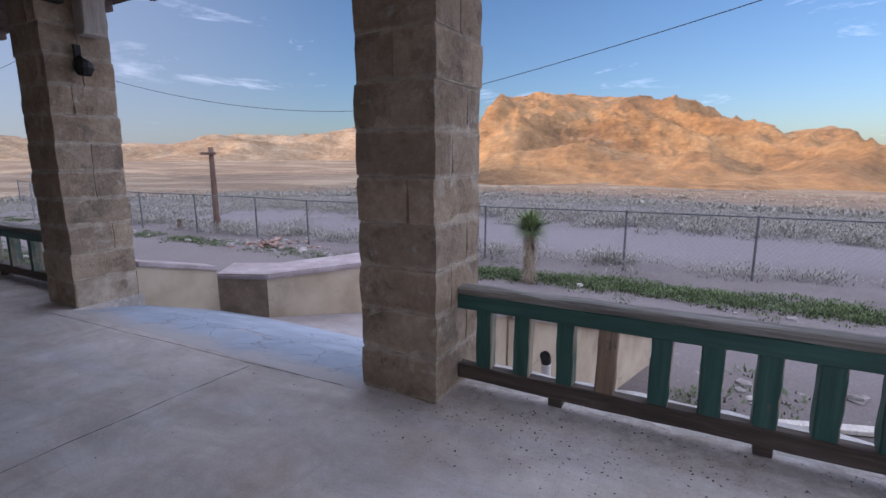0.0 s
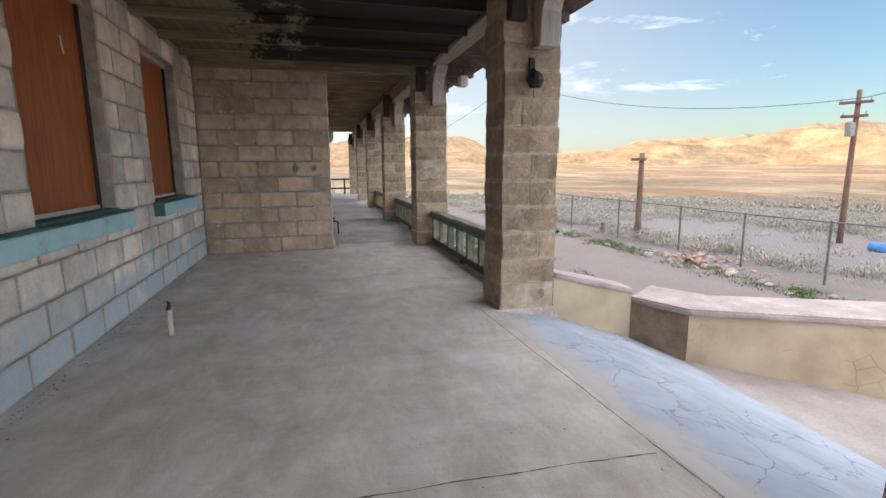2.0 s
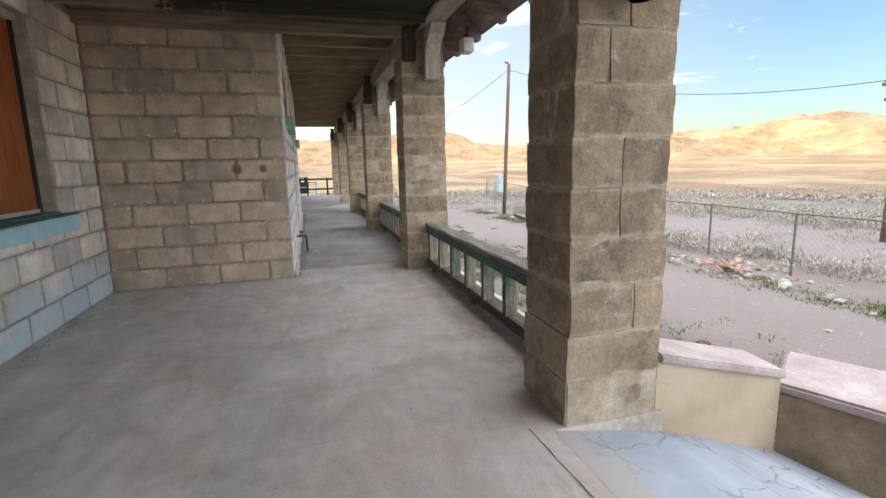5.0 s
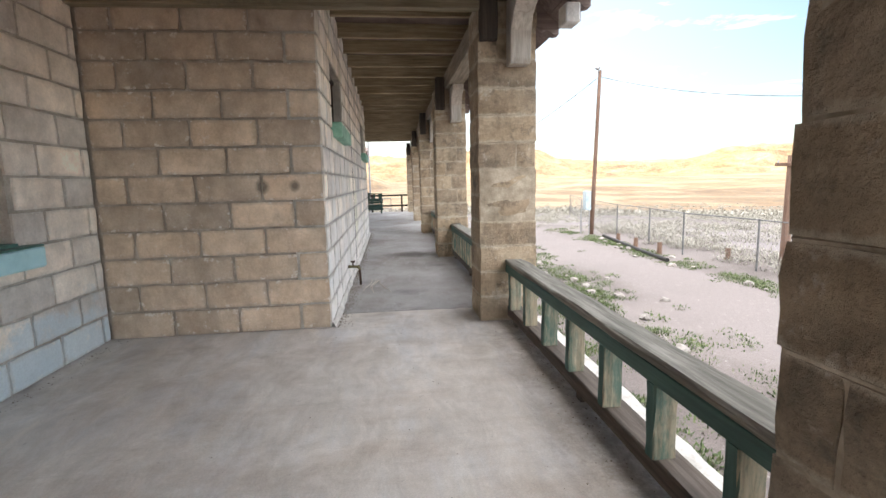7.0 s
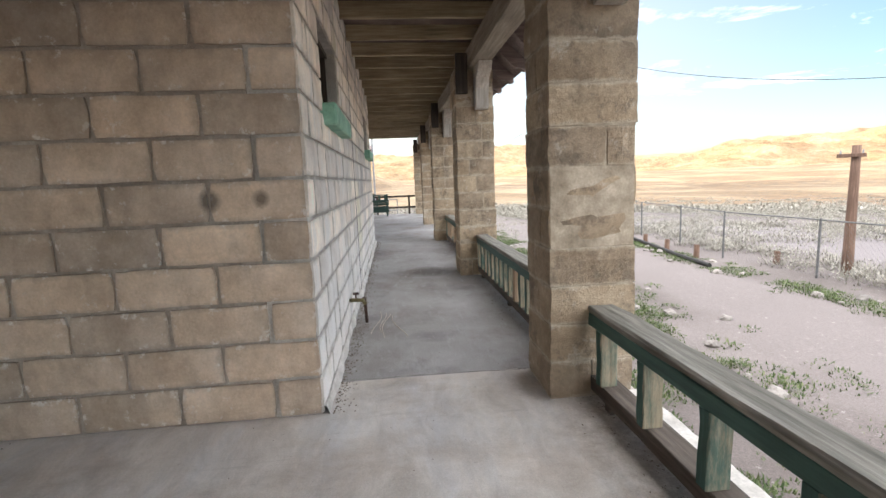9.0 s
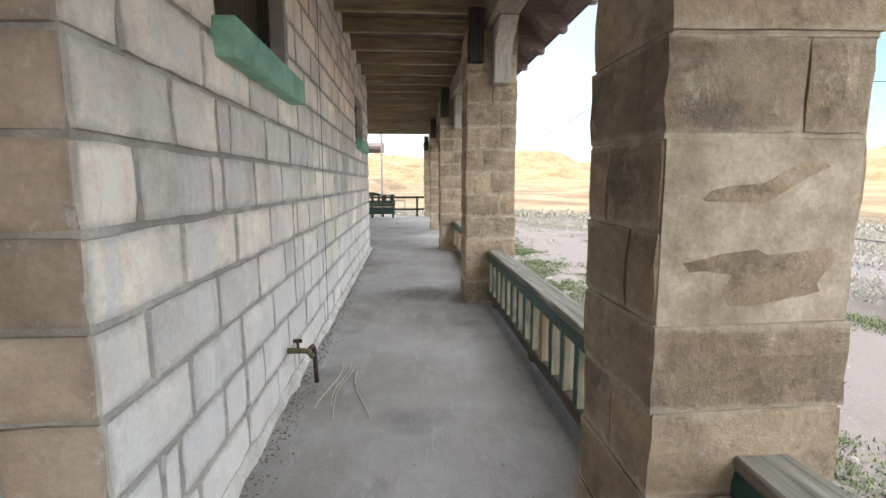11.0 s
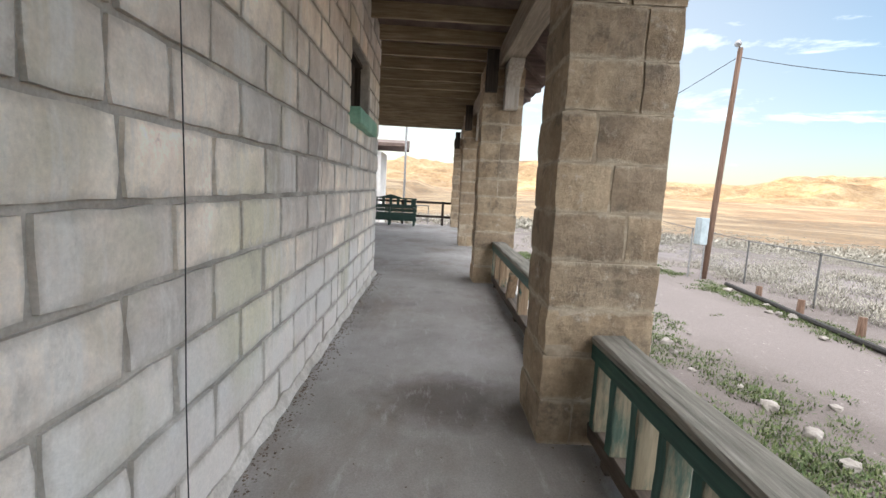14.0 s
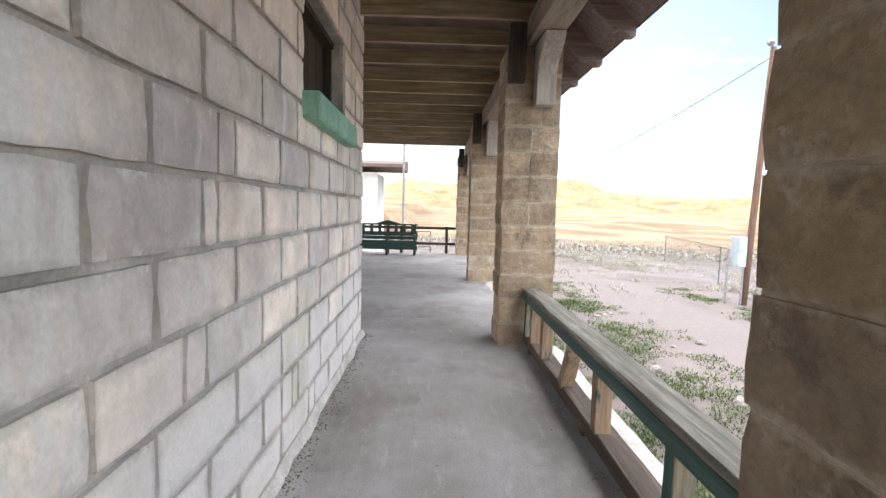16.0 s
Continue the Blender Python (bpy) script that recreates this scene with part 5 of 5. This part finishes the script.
for i in range(700):
    crumb(0.2 + rr.gauss(0, 0.8), 2.72 - abs(rr.gauss(0, 0.28)), 0.0018 + 0.007 * rr.random() ** 2.5)
for i in range(1500):
    crumb(rr.uniform(END_X, CORNER_X), WALL_Y + 0.05 + abs(rr.gauss(0, 0.06)), rr.uniform(0.003, 0.012))
for i in range(1500):
    crumb(rr.uniform(-18, 3), 2.92 - abs(rr.gauss(0, 0.09)), 0.002 + 0.008 * rr.random() ** 2)
for i in range(420):
    crumb(rr.uniform(-20, 3), rr.uniform(-1.0, 2.4) if i % 2 else rr.uniform(1.1, 2.5), rr.uniform(0.002, 0.007))
for i in range(300):
    crumb(rr.uniform(CORNER_X, -2), RECESS_Y + 0.05 + abs(rr.gauss(0, 0.06)), rr.uniform(0.003, 0.011))
litter = bpy.data.meshes.new("floor_litter")
litter.from_pydata(verts, [], faces)
litter.materials.append(M_LITTER)
tagged(new("floor_litter", litter), "scattered grit and leaf litter on the porch floor", "litter", "", "stuff")


t = thing("loose_cable", (-12.66, WALL_Y + 0.022, 0), "thin black cable hanging down the block wall", "cable")
part("cable", tube([(0.0, 0, 0.0), (0.012, 0.002, 0.6), (-0.006, 0.0, 1.3), (0.008, 0.002, 2.0), (0.0, 0, 2.8), (0.004, 0, 3.5)], 0.0026, 6), M_CABLE, t)
rr = random.Random(15)
for i in range(4):
    t = thing("string_scrap", (-11.62 + 0.07 * i, 1.36 + 0.045 * i, 0.005), "pale loose strand of string on the floor", "string", "string scraps")
    length, veer = rr.uniform(0.45, 0.85), rr.uniform(-0.05, 0.22)
    part("strand", tube([(length * s, veer * s + 0.03 * math.sin(s * 5 + i), 0.002 * (i % 2)) for s in (0, 0.15, 0.3, 0.45, 0.6, 0.75, 0.9, 1.0)], 0.0032, 5), M_STRING, t)
for i, x in enumerate(PILLARS):
    t = thing("beam_block", (x, 2.70, 2.82), "dark timber block beside the beam bracket", "timber block", "beam blocks")
    part("block", timber(0.58, 0.11, 0.17, 2, random.Random(540 + i), 5, 0.004, 0.01), M_DARK_TIMBER, t)
    t.location.x += 0.057
t = thing("flag_pole", (-33.5, 0.55, -1.5), "thin grey metal pole beyond the porch end", "pole")
part("shaft", tube([(0, 0, 0), (0, 0, 3.0), (0, 0, 6.4)], 0.05, 8), M_ZINC, t)
t = thing("timber_plank", (2.1, 6.2, -1.47), "weathered timber plank lying on the ground", "plank")
place(part("plank", timber(2.6, 0.14, 0.06, 0, random.Random(77), 6, 0.004), M_CORBEL, t), -1.0, 0, 0.02, 0, 0, 18)


# ---- poles and wires ----
def wooden_pole(at, top, radius, label, arms, lean=(0, 0)):
    t = thing("utility_pole", at, label, "utility pole", "")
    h = top - at[2]
    part("shaft", tube([(lean[0] * s, lean[1] * s, h * s) for s in (0, 0.25, 0.5, 0.75, 1)], radius, 10, radius * 0.72), M_POLE, t, "", True)
    for z, w in arms:
        s = z / h
        arm = part("crossarm", box(-w / 2, w / 2, -0.05, 0.05, -0.05, 0.05, 0.006), M_POLE, t)
        place(arm, lean[0] * s, lean[1] * s - radius, z, 0, 0, 30)
        for u in (-w / 2 + 0.07, w / 2 - 0.07):
            ins = part("insulator", tube([(u, 0, 0.05), (u, 0, 0.10), (u, 0, 0.15)], 0.03, 8, 0.018), M_ZINC, arm)
    return t


old_pole = wooden_pole((-17.9, 14.0, -1.6), 2.02, 0.14, "short old timber pole with a small crossarm", [(3.35, 0.62)])
tall_pole = wooden_pole((-14.1, 20.2, -1.6), 4.2, 0.11, "tall timber power pole with a transformer", [(5.35, 1.0), (4.85, 0.8)], (-0.12, 0.2))
tr = part("transformer", tube([(0.05, -0.28, 4.1), (0.05, -0.28, 4.6)], 0.15, 12), M_ZINC, tall_pole, "grey transformer can")
meter_pole = wooden_pole((-28.9, 12.4, -1.55), 6.9, 0.12, "tall timber power pole with a street lamp and meter box", [], (0.25, 0.2))
part("meter_box", box(-0.22, 0.22, -0.42, -0.13, 1.35, 2.35, 0.012), M_BOX, meter_pole, "pale blue grey metal box")
part("conduit", tube([(0.18, -0.2, 0), (0.18, -0.2, 1.36)], 0.03, 8), M_ZINC, meter_pole)
part("box_post", tube([(-0.2, -0.5, 0), (-0.2, -0.5, 1.9)], 0.035, 8), M_ZINC, meter_pole)
lamp_arm = part("lamp_arm", tube([(0.25, 0.2, 8.3), (0.32, 0.1, 8.5), (0.42, 0.0, 8.52)], 0.025, 8), M_ZINC, meter_pole)
part("lamp_head", tube([(0.40, 0.0, 8.54), (0.48, -0.05, 8.51), (0.65, -0.15, 8.44)], 0.12, 10, 0.06), M_ZINC, lamp_arm, "grey lamp head")


def wire(a, b, sag, label="thin black overhead cable"):
    a, b = Vector(a), Vector(b)
    pts = [a.lerp(b, i / 20) - Vector((0, 0, sag * 4 * (i / 20) * (1 - i / 20))) for i in range(21)]
    t = thing("overhead_cable", a, label, "cable", "overhead cables")
    part("cable", tube([p - a for p in pts], 0.012, 5), M_CABLE, t)


wire((-28.68, 12.58, 6.6), (-13.9, 20.4, 3.9), 0.9)
wire((-28.68, 12.58, 6.6), (-70, 12, 5.0), 1.0)
wire((-13.9, 20.4, 3.9), (13.0, 9.0, 6.6), 0.5)


# ---- fence ----
fence = thing("chain_link_fence", (0, 0, -1.5), "long grey chain link fence with steel posts and top rail", "fence")
fence_line = [(-44, 17.0), (-34, 14.6), (-28, 13.4), (-24.5, 13.2), (-21.2, 12.7), (-17.7, 12.9), (-14.2, 12.95), (-11.4, 12.75), (-9.1, 12.95), (-5.0, 13.5), (-1.09, 13.9), (1.89, 14.0), (5.0, 14.1), (9, 14.2), (14, 14.4)]
for x, y in fence_line:
    place(part("post", tube([(0, 0, -0.1), (0, 0, 1.62)], 0.03, 8), M_FENCE, fence), x, y, 0)
for (xa, ya), (xb, yb) in zip(fence_line, fence_line[1:]):
    part("top_rail", tube([(xa, ya, 1.58), (xb, yb, 1.58)], 0.021, 6), M_FENCE, fence)
bm = bmesh.new()
for (xa, ya), (xb, yb) in zip(fence_line, fence_line[1:]):
    a, b = Vector((xa, ya, 0)), Vector((xb, yb, 0))
    L = (b - a).length
    d = (b - a) / L
    side = Vector((-d.y, d.x, 0)) * 0.0016
    n = int(L / 0.13)
    for j in range(-11, n + 1):
        for sgn in (1, -1):
            u0, u1, z0, z1 = j * 0.13, j * 0.13 + 1.5, 0.05, 1.55
            if u0 < 0:
                z0, u0 = z0 - u0, 0.0
            if u1 > L:
                z1, u1 = z1 - (u1 - L), L
            if z1 <= z0:
                continue
            p0, p1 = (z0, z1) if sgn > 0 else (1.6 - z0, 1.6 - z1)
            up = Vector((0, 0, 0.0016))
            q = [a + d * u0 + Vector((0, 0, p0)), a + d * u1 + Vector((0, 0, p1))]
            for off in (side + up, ):
                bm.faces.new([bm.verts.new(v) for v in (q[0] - off, q[1] - off, q[1] + off, q[0] + off)])
mesh_ob = part("wire_mesh", bm, M_FENCE, fence, "thin diamond wire mesh")
tagged(mesh_ob, kind="stuff")


# ---- rocks, rubble, stumps ----
def rock_mesh(seed, material):
    rr = random.Random(seed)
    bm = bmesh.new()
    bmesh.ops.create_icosphere(bm, subdivisions=2, radius=1.0)
    for v in bm.verts:
        n = v.co.normalized()
        v.co = n * (0.8 + 0.45 * noise.noise(n * 1.3 + Vector((seed * 3.1, 0, 0))) + rr.uniform(-0.05, 0.05))
        v.co.z *= 0.62
    return mesh_of("rock", bm, material)


ROCKS = [rock_mesh(s, M_ROCK) for s in range(6)]
rr = random.Random(21)
for i in range(190):
    if i < 60:
        x = -27 + 21 * rr.random()
        y = 6.9 + rr.gauss(0, 0.5) if i % 2 else 11.4 + rr.gauss(0, 0.35)
    elif i < 80:
        x, y = -13.2 + rr.gauss(0, 1.1), 12.2 + rr.gauss(0, 0.45)
    elif i < 130:
        x, y = -12.6 + rr.gauss(0, 1.3), 12.1 + rr.gauss(0, 0.5)
    elif i < 175:
        x, y = rr.uniform(0.6, 4.5), rr.uniform(4.0, 9.5)
    else:
        x, y = -1 + rr.gauss(0, 3.0), 8.0 + rr.gauss(0, 2.0)
    s = rr.uniform(0.05, 0.17) if i < 80 or i >= 175 else rr.uniform(0.03, 0.10)
    ob = new("rock", ROCKS[i % 6])
    ob.matrix_world = pose(x, y, -1.5 + 0.25 * s, 0, 0, rr.uniform(0, 360)) @ Matrix.Diagonal((s * rr.uniform(0.8, 1.4), s, s, 1))
    tagged(ob, "pale grey field stone lying in the dirt", "rock", "loose field stones")
rr = random.Random(22)
bricks = thing("brick_rubble", (-12.4, 12.1, -1.5), "low heap of broken orange bricks beside the fence", "rubble")
b_me = mesh_of("brick", box(-0.11, 0.11, -0.052, 0.052, -0.034, 0.034, 0.006, 0.004, rr), M_BRICK_RED)
for i in range(48):
    ob = new("brick", b_me)
    ob.parent = bricks
    u, v = rr.gauss(0, 0.55), rr.gauss(0, 0.42)
    ob.matrix_basis = pose(u, v, 0.03 + max(0, 0.22 - 0.2 * abs(u)) * rr.random(), rr.uniform(-25, 25), rr.uniform(-25, 25), rr.uniform(0, 360))
for i, (x, y, h) in enumerate(((-25.6, 12.3, 0.42), (-23.6, 12.1, 0.45), (-21.6, 12.0, 0.50), (-19.8, 13.5, 0.45))):
    t = thing("timber_stump", (x, y, -1.55), "short cut brown timber post in the ground", "post", "cut posts")
    part("shaft", tube([(0, 0, 0), (0.01, 0, h * 0.5), (0, 0.01, h)], 0.10, 9, 0.085), M_POLE, t)
t = thing("old_pipe", (-22, 11.55, -1.44), "long dark rusty pipe lying along the track", "pipe")
part("pipe", tube([(-5.5, 0.9, 0), (-3, 0.45, 0.02), (0, 0.0, 0.0), (2.2, -0.3, 0.01)], 0.075, 8), M_DARK_IRON, t)
t = thing("blue_barrel", (-12.3, 19.5, -1.55), "blue plastic barrel lying in the scrub", "barrel")
part("drum", tube([(-0.22, 0, 0.18), (-0.08, 0, 0.18), (0.08, 0, 0.18), (0.22, 0, 0.18)], 0.18, 14), M_BLUE, t, "", True)
t = thing("vent_pipe", (-0.30, 3.74, -1.66), "white plastic vent pipe with a bent top", "pipe")
part("pipe", tube([(0, 0, 0), (0, 0, 1.48), (0.0, -0.015, 1.58)], 0.036, 10), M_WHITE_PIPE, t, "", True)
# closed tube coloured black to stand for the shade inside the pipe
part("elbow", tube([(0, -0.01, 1.56), (0.0, -0.03, 1.61), (0.0, -0.05, 1.625)], 0.040, 10), M_DARK_IRON, t, "black closed tip in place of the shaded pipe mouth")
t = thing("drain_pipe_stub", (-5.35, 4.2, -1.5), "short rusty pipe stub behind the parapet", "pipe")
part("pipe", tube([(0, 0, 0), (0, 0, 1.55)], 0.05, 10), M_IRON, t)


# ---- plants ----
def blade(bm, p, d, length, width, bend, rr):
    """A thin leaf of two quads from p along d."""
    side = d.cross(Vector((0, 0, 1)))
    if side.length < 0.05:
        side = Vector((1, 0, 0))
    side = side.normalized() * width / 2
    mid = p + d * length * 0.55 + Vector((0, 0, -bend * 0.3 * length))
    tip = p + d * length + Vector((0, 0, -bend * length))
    a = [bm.verts.new(p - side), bm.verts.new(p + side), bm.verts.new(mid + side * 0.8), bm.verts.new(mid - side * 0.8), bm.verts.new(tip)]
    bm.faces.new(a[:4])
    bm.faces.new((a[3], a[2], a[4]))


def stuff_from(name, verts, faces, material, label, category):
    me = bpy.data.meshes.new(name)
    me.from_pydata(verts, [], faces)
    me.materials.append(material)
    ob = new(name, me)
    return tagged(ob, label, category, "", "stuff")


def tufts(spots, per, length, width, spread, up, rr):
    """Many small leaves round each spot, as plain lists for one mesh."""
    verts, faces = [], []
    for x, y, z, s in spots:
        for _ in range(max(6, int(per * s))):
            a = rr.uniform(0, 2 * math.pi)
            r = spread * s * math.sqrt(rr.random())
            tilt = rr.uniform(0.0, 1.0) ** 0.7
            px, py, pz = x + r * math.cos(a), y + r * math.sin(a), z + up * s * rr.random() * (1 - (r / (spread * s + 1e-6)) ** 2 * 0.8)
            b = a + rr.uniform(-0.9, 0.9)
            dx, dy, dz = math.cos(b) * tilt, math.sin(b) * tilt, 1.1 - 0.8 * tilt
            k2 = length * s * rr.uniform(0.5, 1.2)
            wx, wy = -math.sin(b) * width * s, math.cos(b) * width * s
            n = len(verts)
            verts += [(px - wx, py - wy, pz), (px + wx, py + wy, pz), (px + dx * k2, py + dy * k2, pz + dz * k2)]
            faces.append((n, n + 1, n + 2))
    return verts, faces


def clear_of(x, y):
    """True where nothing built stands."""
    return not (y < 5.2 and -31 < x < 8) and not (-5.5 < x < 1.5 and y < 9.3) and not (-40 < x < -31 and y < 3)


rr = random.Random(31)
spots = []
while len(spots) < 5200:
    x, y = rr.uniform(-90, 40), 13.4 + 75 * rr.random() ** 1.5
    if noise.noise(Vector((x * 0.09, y * 0.13, 4))) + rr.uniform(-0.3, 0.3) < -0.05 or not clear_of(x, y):
        continue
    if 15.5 < y < 21 and x > -22 and rr.random() < 0.85:
        continue
    spots.append((x, y, ground_height(x, y) - 0.02, rr.uniform(0.35, 1.0)))
for i in range(520):
    x, y = rr.uniform(-32, 26), (22.5 + abs(rr.gauss(0, 6.0)) if i % 4 else 14.4 + abs(rr.gauss(0, 0.5)))
    spots.append((x, y, ground_height(x, y) - 0.02, rr.uniform(0.7, 1.25) if i % 4 else rr.uniform(0.4, 0.8)))
v, f = tufts(spots, 150, 0.18, 0.021, 0.70, 0.50, rr)
stuff_from("desert_scrub", v, f, M_SAGE, "low grey brown sagebrush scattered over the desert", "shrubs")
spots = []
while len(spots) < 6500:
    a, r = rr.uniform(radians(-20), radians(215)), 60 + 420 * rr.random() ** 1.3
    x, y = -9 + r * math.cos(a), 2 + r * math.sin(a)
    if y < 8 and x > -60:
        continue
    spots.append((x, y, ground_height(x, y) - 0.1, rr.uniform(0.9, 1.9)))
v, f = tufts(spots, 26, 0.34, 0.085, 0.8, 0.42, rr)
stuff_from("far_scrub", v, f, M_SAGE, "distant low scrub on the valley floor", "shrubs")
spots = []
while len(spots) < 900:
    x, y = -75 + 46 * rr.random(), rr.uniform(-25, 14)
    if not clear_of(x, y):
        continue
    spots.append((x, y, ground_height(x, y) - 0.02, rr.uniform(0.3, 0.9)))
v, f = tufts(spots, 50, 0.22, 0.022, 0.46, 0.34, rr)
stuff_from("scrub_beyond_porch", v, f, M_SAGE, "low dry scrub beyond the porch end", "shrubs")
spots = []
for i in range(5200):
    u = rr.random()
    if u < 0.36:
        x, y = rr.uniform(-34, -5.5), 6.5 + rr.gauss(0, 0.6)
    elif u < 0.60:
        x, y = rr.uniform(-32, -5), 11.6 + rr.gauss(0, 0.32)
    else:
        x = rr.uniform(-4.5, 14)
        y = 11.9 + rr.gauss(0, 0.36)
    if (u < 0.60 and noise.noise(Vector((x * 0.7, y * 0.9, 9))) < -0.16) or not clear_of(x, y):
        continue
    spots.append((x, y, -1.52, rr.uniform(0.5, 1.25) * (0.8 if u < 0.60 else 0.9)))
for i in range(160):
    x, y = 0.6 + rr.gauss(0.6, 1.2), 4.6 + rr.gauss(0.8, 1.0)
    if x > 0.45 and y > 3.5:
        spots.append((x, y, -1.52, rr.uniform(0.5, 1.3)))
for i in range(2600):
    x, y = rr.uniform(-29, -6), 3.9 + abs(rr.gauss(0, 1.5))
    if noise.noise(Vector((x * 0.8, y, 2))) > 0.0:
        spots.append((x, y, -1.52, rr.uniform(0.45, 1.05)))
v, f = tufts(spots, 40, 0.085, 0.017, 0.25, 0.075, rr)
stuff_from("green_weeds", v, f, M_GRASS, "low green weeds along the edges of the dirt track", "weeds")


def joshua_tree(x, y, z):
    t = thing("joshua_tree", (x, y, z), "young Joshua tree with a shaggy trunk and green crown", "tree")
    rr = random.Random(77)
    part("trunk", tube([(0, 0, 0), (0.02, 0.01, 0.5), (-0.01, 0.02, 1.0), (0.02, 0, 1.45)], 0.10, 9, 0.07), M_YUCCA_DEAD, t)
    bm = bmesh.new()
    for i in range(620):
        h = rr.uniform(0.25, 1.35)
        a = rr.uniform(0, 2 * math.pi)
        d = Vector((math.cos(a), math.sin(a), rr.uniform(-1.6, -0.5))).normalized()
        blade(bm, Vector((0.07 * math.cos(a), 0.07 * math.sin(a), h)), d, rr.uniform(0.16, 0.28), 0.022, 0.1, rr)
    part("dead_leaves", bm, M_YUCCA_DEAD, t, "dry straw coloured hanging leaves")
    bm = bmesh.new()
    for i in range(640):
        a, e = rr.uniform(0, 2 * math.pi), math.asin(rr.uniform(-0.35, 1.0))
        d = Vector((math.cos(a) * math.cos(e), math.sin(a) * math.cos(e), math.sin(e)))
        blade(bm, Vector((0, 0, 1.42)) + d * 0.08 + Vector((rr.uniform(-0.05, 0.05), rr.uniform(-0.05, 0.05), rr.uniform(-0.1, 0.1))), d, rr.uniform(0.30, 0.50), 0.034, 0.03, rr)
    part("crown", bm, M_YUCCA, t, "stiff pointed green leaves")


joshua_tree(-2.9, 11.3, -1.6)


# ---- blocks of the walls, last ----
BLOCK = {}


def wall_block(length, material, variant, joint=0.022):
    """A cast block seen from its front (+y), its edges rounded and chipped; shared by length."""
    key = (round(length, 3), material.name, variant)
    if key in BLOCK:
        return BLOCK[key]
    rr = random.Random(hash_of(key))
    bm = bmesh.new()
    h, d = COURSE - joint, 0.030
    nx, nz = max(2, min(5, int(length / 0.13))), 3
    grid = []
    for j in range(nz + 1):
        row = []
        for i in range(nx + 1):
            edge = i in (0, nx) or j in (0, nz)
            corner = i in (0, nx) and j in (0, nz)
            x, z = (i / nx - 0.5) * length, (j / nz - 0.5) * h
            if corner:
                x -= math.copysign(rr.uniform(0.002, 0.014), x)
                z *= 1 - rr.uniform(0.005, 0.04)
            elif edge:
                x += rr.uniform(-0.006, 0.006)
                z += rr.uniform(-0.005, 0.005)
            depth = d - (rr.uniform(0.007, 0.013) if edge else rr.uniform(-0.002, 0.003))
            row.append(bm.verts.new((x, depth, z)))
        grid.append(row)
    for a, b in zip(grid, grid[1:]):
        for i in range(nx):
            bm.faces.new((a[i], b[i], b[i + 1], a[i + 1]))
    loop = grid[0][:] + [g[-1] for g in grid[1:]] + grid[-1][-2::-1] + [g[0] for g in grid[-2:0:-1]]
    back = [bm.verts.new((v.co.x * 1.004, 0.0, v.co.z * 1.01)) for v in loop]
    for j in range(len(loop)):
        q = (j + 1) % len(loop)
        bm.faces.new((loop[j], loop[q], back[q], back[j]))
    bmesh.ops.recalc_face_normals(bm, faces=bm.faces)
    BLOCK[key] = mesh_of("block", bm, material)
    return BLOCK[key]


def hash_of(key):
    return int(key[0] * 1000) * 31 + key[2] * 7 + len(key[1]) * 1009


def lay_blocks(parent, origin, turn, length, courses, material, holes, full=0.635, odd=0.5, even=0.0, seed=1, joint=0.022, slips=0.0):
    """Courses of blocks on a wall whose face starts at origin and runs along local x."""
    rr = random.Random(seed)
    base = pose(*origin, 0, 0, turn)
    for c in range(courses):
        zc = (c + 0.5) * COURSE
        start = -full * (odd if c % 2 else even)
        joints = [start + full * i + rr.uniform(-0.012, 0.012) for i in range(int((length - start) / full) + 2)]
        for p in joints[1:-1]:
            if rr.random() < slips:                  # a narrow closer beside the joint
                joints.append(p + rr.choice((-1, 1)) * rr.choice((0.13, 0.16, 0.29)))
        joints.sort()
        for p, q in zip(joints, joints[1:]):
            spans = [(max(p, 0.0), min(q, length))]
            for h0, h1, z0, z1 in holes:
                if z0 - 0.10 < zc < z1 + 0.08:
                    spans = [s for p, q in spans for s in ((p, min(q, h0)), (max(p, h1), q)) if s[1] - s[0] > 0.05]
            for p, q in spans:
                L = q - p
                if L < 0.06:
                    continue
                L2 = max(0.05, round((L - joint) / 0.02) * 0.02)
                ob = new("block", wall_block(L2, material, rr.randrange(4), joint))
                ob.parent = parent
                ob.matrix_basis = base @ pose((p + q) / 2, -INSET - rr.uniform(0.0, 0.006), zc, rr.uniform(-0.4, 0.4), rr.uniform(-0.25, 0.25), 0)


# long wall: local x runs from its far end
def lay_long():
    L = CORNER_X - END_X
    holes = [(h[0] - END_X, h[1] - END_X, h[2], h[3]) for h in LONG_HOLES]
    lay_blocks(wall_long, (END_X, WALL_Y, 0), 0, L, 14, M_BLOCK_LONG, holes, seed=2, joint=0.026, slips=0.12, full=0.595, odd=0.58, even=0.042)


lay_long()
# corner wall: faces +x, local x runs from +y to -y
lay_blocks(wall_corner, (CORNER_X, WALL_Y - 0.004, 0), -90, WALL_Y - RECESS_Y - 0.004, 12, M_BLOCK_CORNER, [], full=0.615, odd=0.016, even=0.51, seed=3)
holes = [(h[0] - CORNER_X, h[1] - CORNER_X, h[2], h[3]) for h in RECESS_HOLES]
lay_blocks(wall_recess, (CORNER_X + 0.012, RECESS_Y, 0), 0, PORCH_START - CORNER_X - 0.02, 12, M_BLOCK_RECESS, holes, full=0.58, odd=0.30, even=0.80, seed=4)
